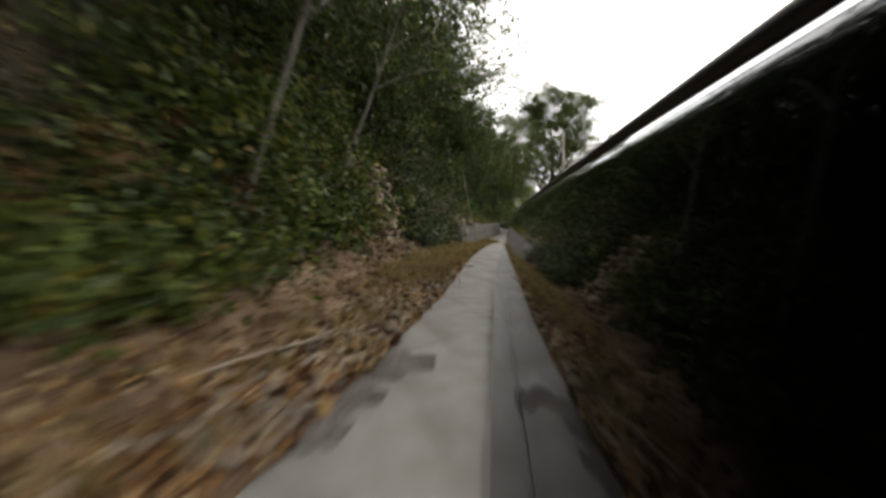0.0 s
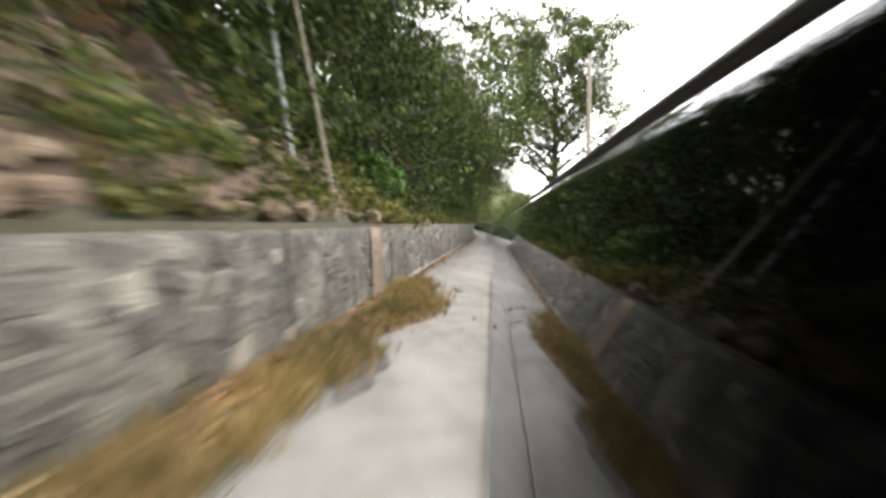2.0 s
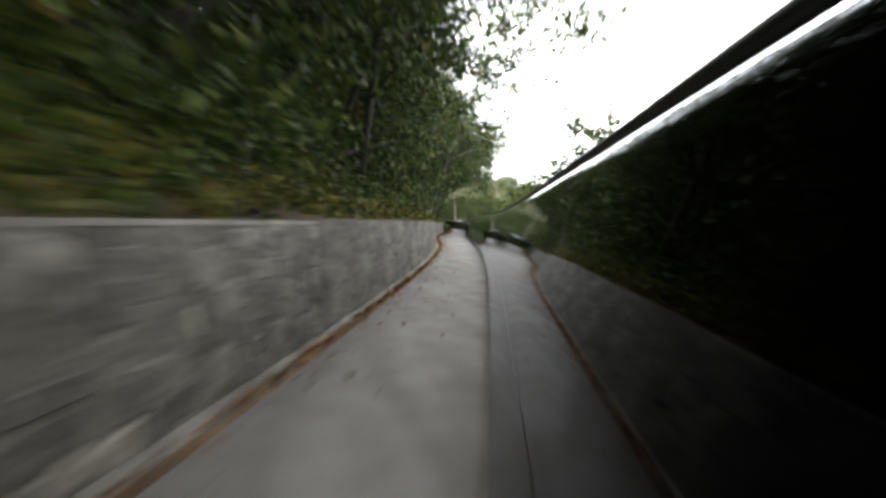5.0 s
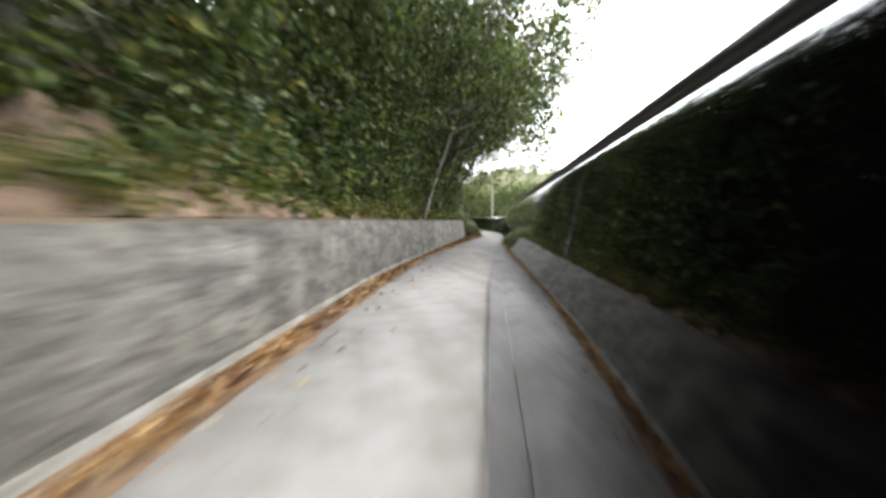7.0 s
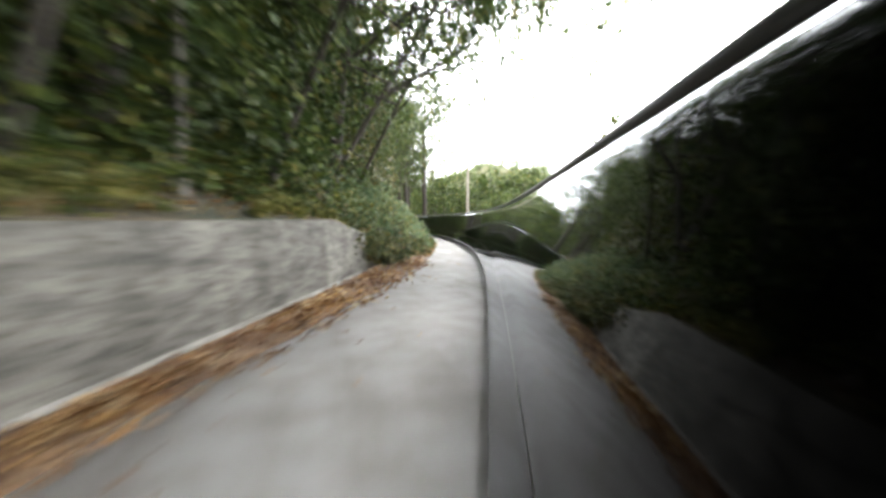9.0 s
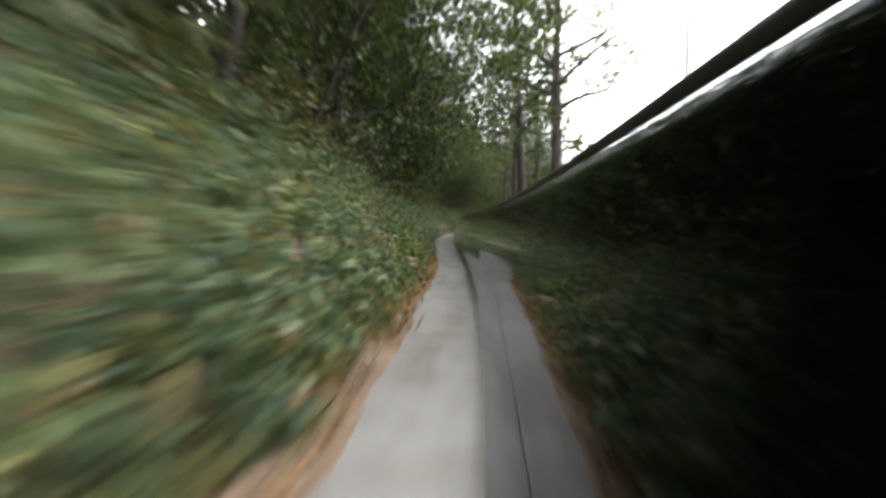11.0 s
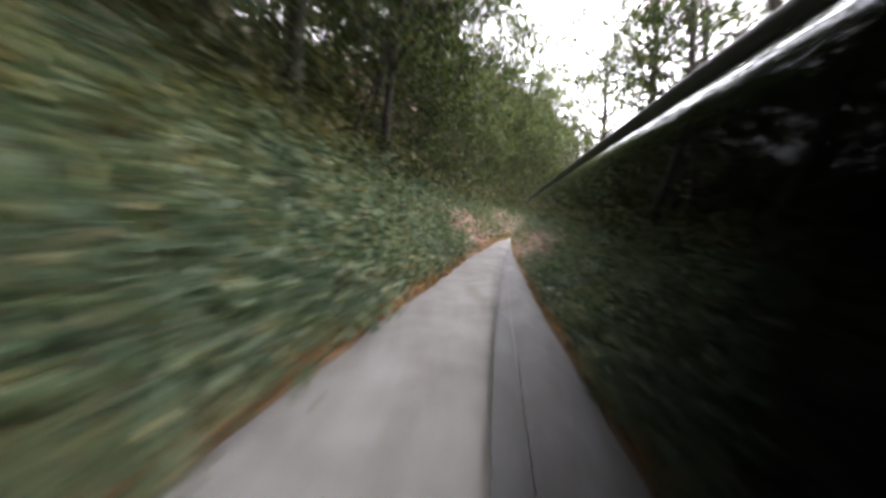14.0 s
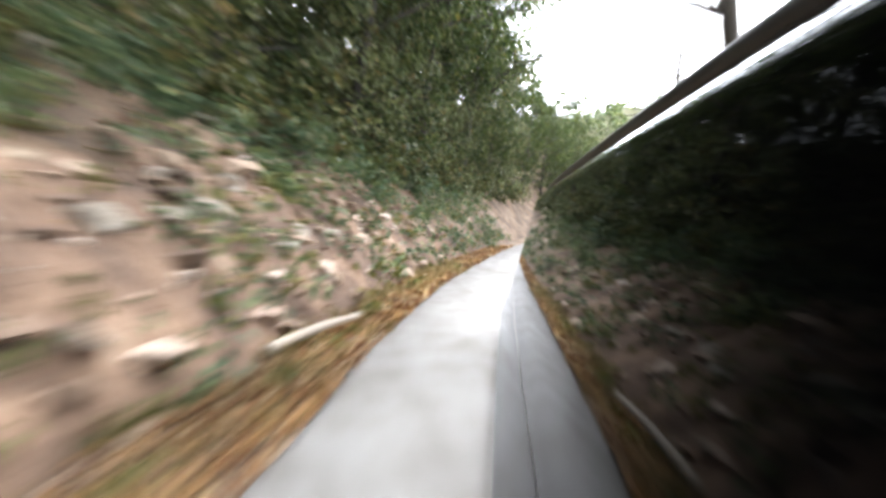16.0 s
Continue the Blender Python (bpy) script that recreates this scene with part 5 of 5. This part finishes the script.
        edge = np.minimum(np.minimum((s - s0) / 1.2, (s1 - s) / 1.2), np.minimum((d - d0) / 0.15, (d1 - d) / 0.5)) + 0.5 * ripple(p, 1.6, 3)
        v = on_bank(s, d, (broken(s, d, cell, r) * 0.3 + broken(s, d, cell * 0.45, r) * 0.35 + 0.09) * np.clip(edge, 0, 1) - 0.08 * (edge < 0.15))
        ob = mesh_object("earth_slip", v.reshape(-1, 3), grid_faces(*s.shape), mat)
        tagged(ob, label, "slope", kind="structure")
        count = stony.get(s0, 0)
        ss, dd = r.uniform(s0 + 0.4, s1 - 0.4, count), r.uniform(max(d0, 0.05), d1 - 0.05, count)
        bedded(on_bank(ss, dd, 0.07), r.uniform(0.25, 0.66 if s0 > 200 else 0.6, count) ** 2.0, 0.6, ob)


build_faces()


def build_small():
    r = np.random.default_rng(91)
    shapes = []
    for i in range(8):
        bm = lump(r, 12 + i)
        me = bpy.data.meshes.new("rock")
        bm.to_mesh(me)
        bm.free()
        me.materials.append(ROCK)
        shapes.append(me)

    bright = []
    for me in shapes[:4]:
        bright.append(me.copy())
        bright[-1].materials[0] = PALE_ROCK

    def rock(s, off, z, size, label, group="stones on the verge", name="rock"):
        pool = bright if group == "stones in the bank" else shapes
        ob = new(name, pool[int(r.integers(len(pool)))])
        ob.matrix_basis = Matrix.LocRotScale(Vector(lane(s, off, z)), Euler((r.uniform(-0.3, 0.3), r.uniform(-0.3, 0.3), r.uniform(0, 6))), Vector(size))
        return tagged(ob, label, "rock", group)

    # Rock outcrop on the first slope.
    for _ in range(34):
        s, d = float(r.normal(14.0, 1.6)), float(r.uniform(0.3, 1.1))
        k = r.uniform(0.12, 0.34)
        rock(s, float(foot_at(s)) - d, float(bank_z(s, d)) + 0.02, (k, k * r.uniform(0.7, 1.1), k * r.uniform(0.6, 0.9)), "pale broken rock fallen from the outcrop", "rocks below the outcrop")
    # Loose stones at the wall's first end and on the verge.
    for _ in range(20):
        s = float(r.uniform(20.8, 22.6))
        d = float(r.uniform(-0.15, 0.8))
        k = r.uniform(0.18, 0.46)
        rock(s, float(foot_at(s)) - d, max(0.0, float(bank_z(s, d))) * (1 if s < WALL_FROM else 1) + 0.06, (k, k, k * 0.7), "loose stone fallen from the broken wall end")
    for _ in range(36):
        s = float(r.uniform(-1, 21))
        off = float(edge_at(s) - r.uniform(0.1, 1.3))
        k = r.uniform(0.04, 0.13)
        rock(s, off, 0.05, (k, k * r.uniform(0.7, 1.3), k * 0.6), "small pale stone among fallen leaves")
    for _ in range(34):
        s = float(r.uniform(22.6, 31))
        d = float(0.15 + 1.3 * r.uniform(0, 1) ** 2)
        k = r.uniform(0.12, 0.36)
        rock(s, float(foot_at(s)) - d, float(bank_z(s, d)) + 0.1, (k, k * r.uniform(0.8, 1.5), k * 0.7), "pale rubble stone lying on top of the wall", "rubble above the wall")
    for _ in range(62):
        s = float(r.uniform(118, 226))
        d = float(r.uniform(0.2, 2.3))
        k = r.uniform(0.12, 0.42)
        rock(s, float(foot_at(s)) - d, float(bank_z(s, d)) + 0.0, (k, k * r.uniform(0.7, 1.4), k * 0.6), "pale stone lying in the earth bank", "stones in the bank")
    for _ in range(56):
        s = float(r.uniform(202, 227))
        d = float(r.uniform(0.3, 2.2))
        k = r.uniform(0.2, 0.55)
        rock(s, float(foot_at(s)) - d, float(bank_z(s, d)), (k, k * r.uniform(0.9, 1.8), k * 0.5), "flat pale stone lying in the bare earth bank", "stones in the bank")
    for s, d, size in ((220.2, 0.9, (0.4, 0.7, 0.3)), (219.0, 0.8, (0.35, 0.8, 0.25)), (221.0, 1.05, (0.35, 0.45, 0.28)), (222.6, 0.7, (0.3, 0.5, 0.2)), (217.6, 0.5, (0.35, 0.9, 0.25)), (218.4, 0.35, (0.3, 0.6, 0.2)), (174.6, 0.9, (0.4, 0.8, 0.3)),
                       (176.0, 0.5, (0.3, 0.5, 0.25)), (178.5, 1.0, (0.35, 0.6, 0.3)), (148.5, 0.9, (0.3, 0.5, 0.25)), (146.0, 1.2, (0.3, 0.6, 0.25))):
        rock(s, float(foot_at(s)) - d, float(bank_z(s, d)) + 0.05, size, "large pale slab of stone jutting from the bank", "stones in the bank")
    for s, off, size in ((143.3, -1.3, (0.45, 0.6, 0.42)), (142.7, -1.6, (0.3, 0.8, 0.3))):
        rock(s, off, 0.12, size, "large pale stone at the road edge")

    def stick(name, points, radius, mat, label, category):
        v, f = tube(np.array(points), np.linspace(radius, radius * 0.5, len(points)), 7)
        return tagged(mesh_object(name, v, f, mat, smooth=True), label, category)

    stick("branch", [lane(2.9, -1.95, 0.08), lane(3.4, -1.7, 0.12), lane(4.0, -1.5, 0.1), lane(4.7, -1.45, 0.07)], 0.014, TWIG, "bare fallen branch lying on brown leaves", "branch")
    stick("branch", [lane(219.6, -1.66, 0.1), lane(219.8, -1.6, 0.13), lane(220.15, -1.44, 0.18), lane(220.7, -1.31, 0.17)], 0.055, TWIG, "pale broken branch lying at the road edge", "branch")
    stick("steel_post", [lane(28.5, -2.68, 0.9), lane(28.5, -2.93, 2.6), lane(28.5, -3.16, 4.3), lane(28.5, -3.4, 5.9)], 0.05, GALVANISED, "weathered grey post leaning on the slope above the wall", "post")
    stick("stake", [lane(27.6, -1.88, 0.95), lane(27.55, -2.12, 2.4), lane(27.5, -2.4, 3.9)], 0.025, TWIG, "thin leaning wooden stake above the wall", "stake")

    def utility_pole(s, off, height, arm):
        base = new("utility_pole")
        tagged(base, "weathered timber utility pole with crossarm and insulators" if arm else "weathered timber utility pole beside the lane", "utility pole", "utility poles")
        k = np.linspace(0, 1, 5)
        v, f = tube(np.stack([0 * k, 0 * k, k * height - 0.3], 1), 0.14 - 0.05 * k, 10)
        mesh_object("pole", v, f, POLE_WOOD, base, smooth=True)
        if arm:
            bm = bmesh.new()
            bmesh.ops.create_cube(bm, size=1.0)
            bmesh.ops.scale(bm, vec=(1.5, 0.09, 0.11), verts=bm.verts)
            bmesh.ops.translate(bm, vec=(0, 0.12, height - 0.7), verts=bm.verts)
            bmesh.ops.bevel(bm, geom=bm.edges[:], offset=0.012, segments=1, affect="EDGES")
            arm_bar = part("crossarm", bm, POLE_WOOD, base)
            for x in (-0.65, 0.0, 0.65):
                v, f = tube(np.array([[x, 0.12, height - 0.66], [x, 0.12, height - 0.58], [x, 0.12, height - 0.5]]), np.array([0.02, 0.05, 0.025]), 8)
                mesh_object("insulator", v, f, PALE, arm_bar, smooth=True)
        p = lane(s, off, 0)
        base.matrix_basis = pose(p[0], p[1], p[2], 0, 0, math.degrees(heading(s)))

    utility_pole(46.5, 4.45, 9.3, False)
    utility_pole(63.8, 7.6, 13.2, False)
    utility_pole(92.0, 9.5, 9.5, True)
    utility_pole(147.7, 7.0, 9.6, False)


build_small()
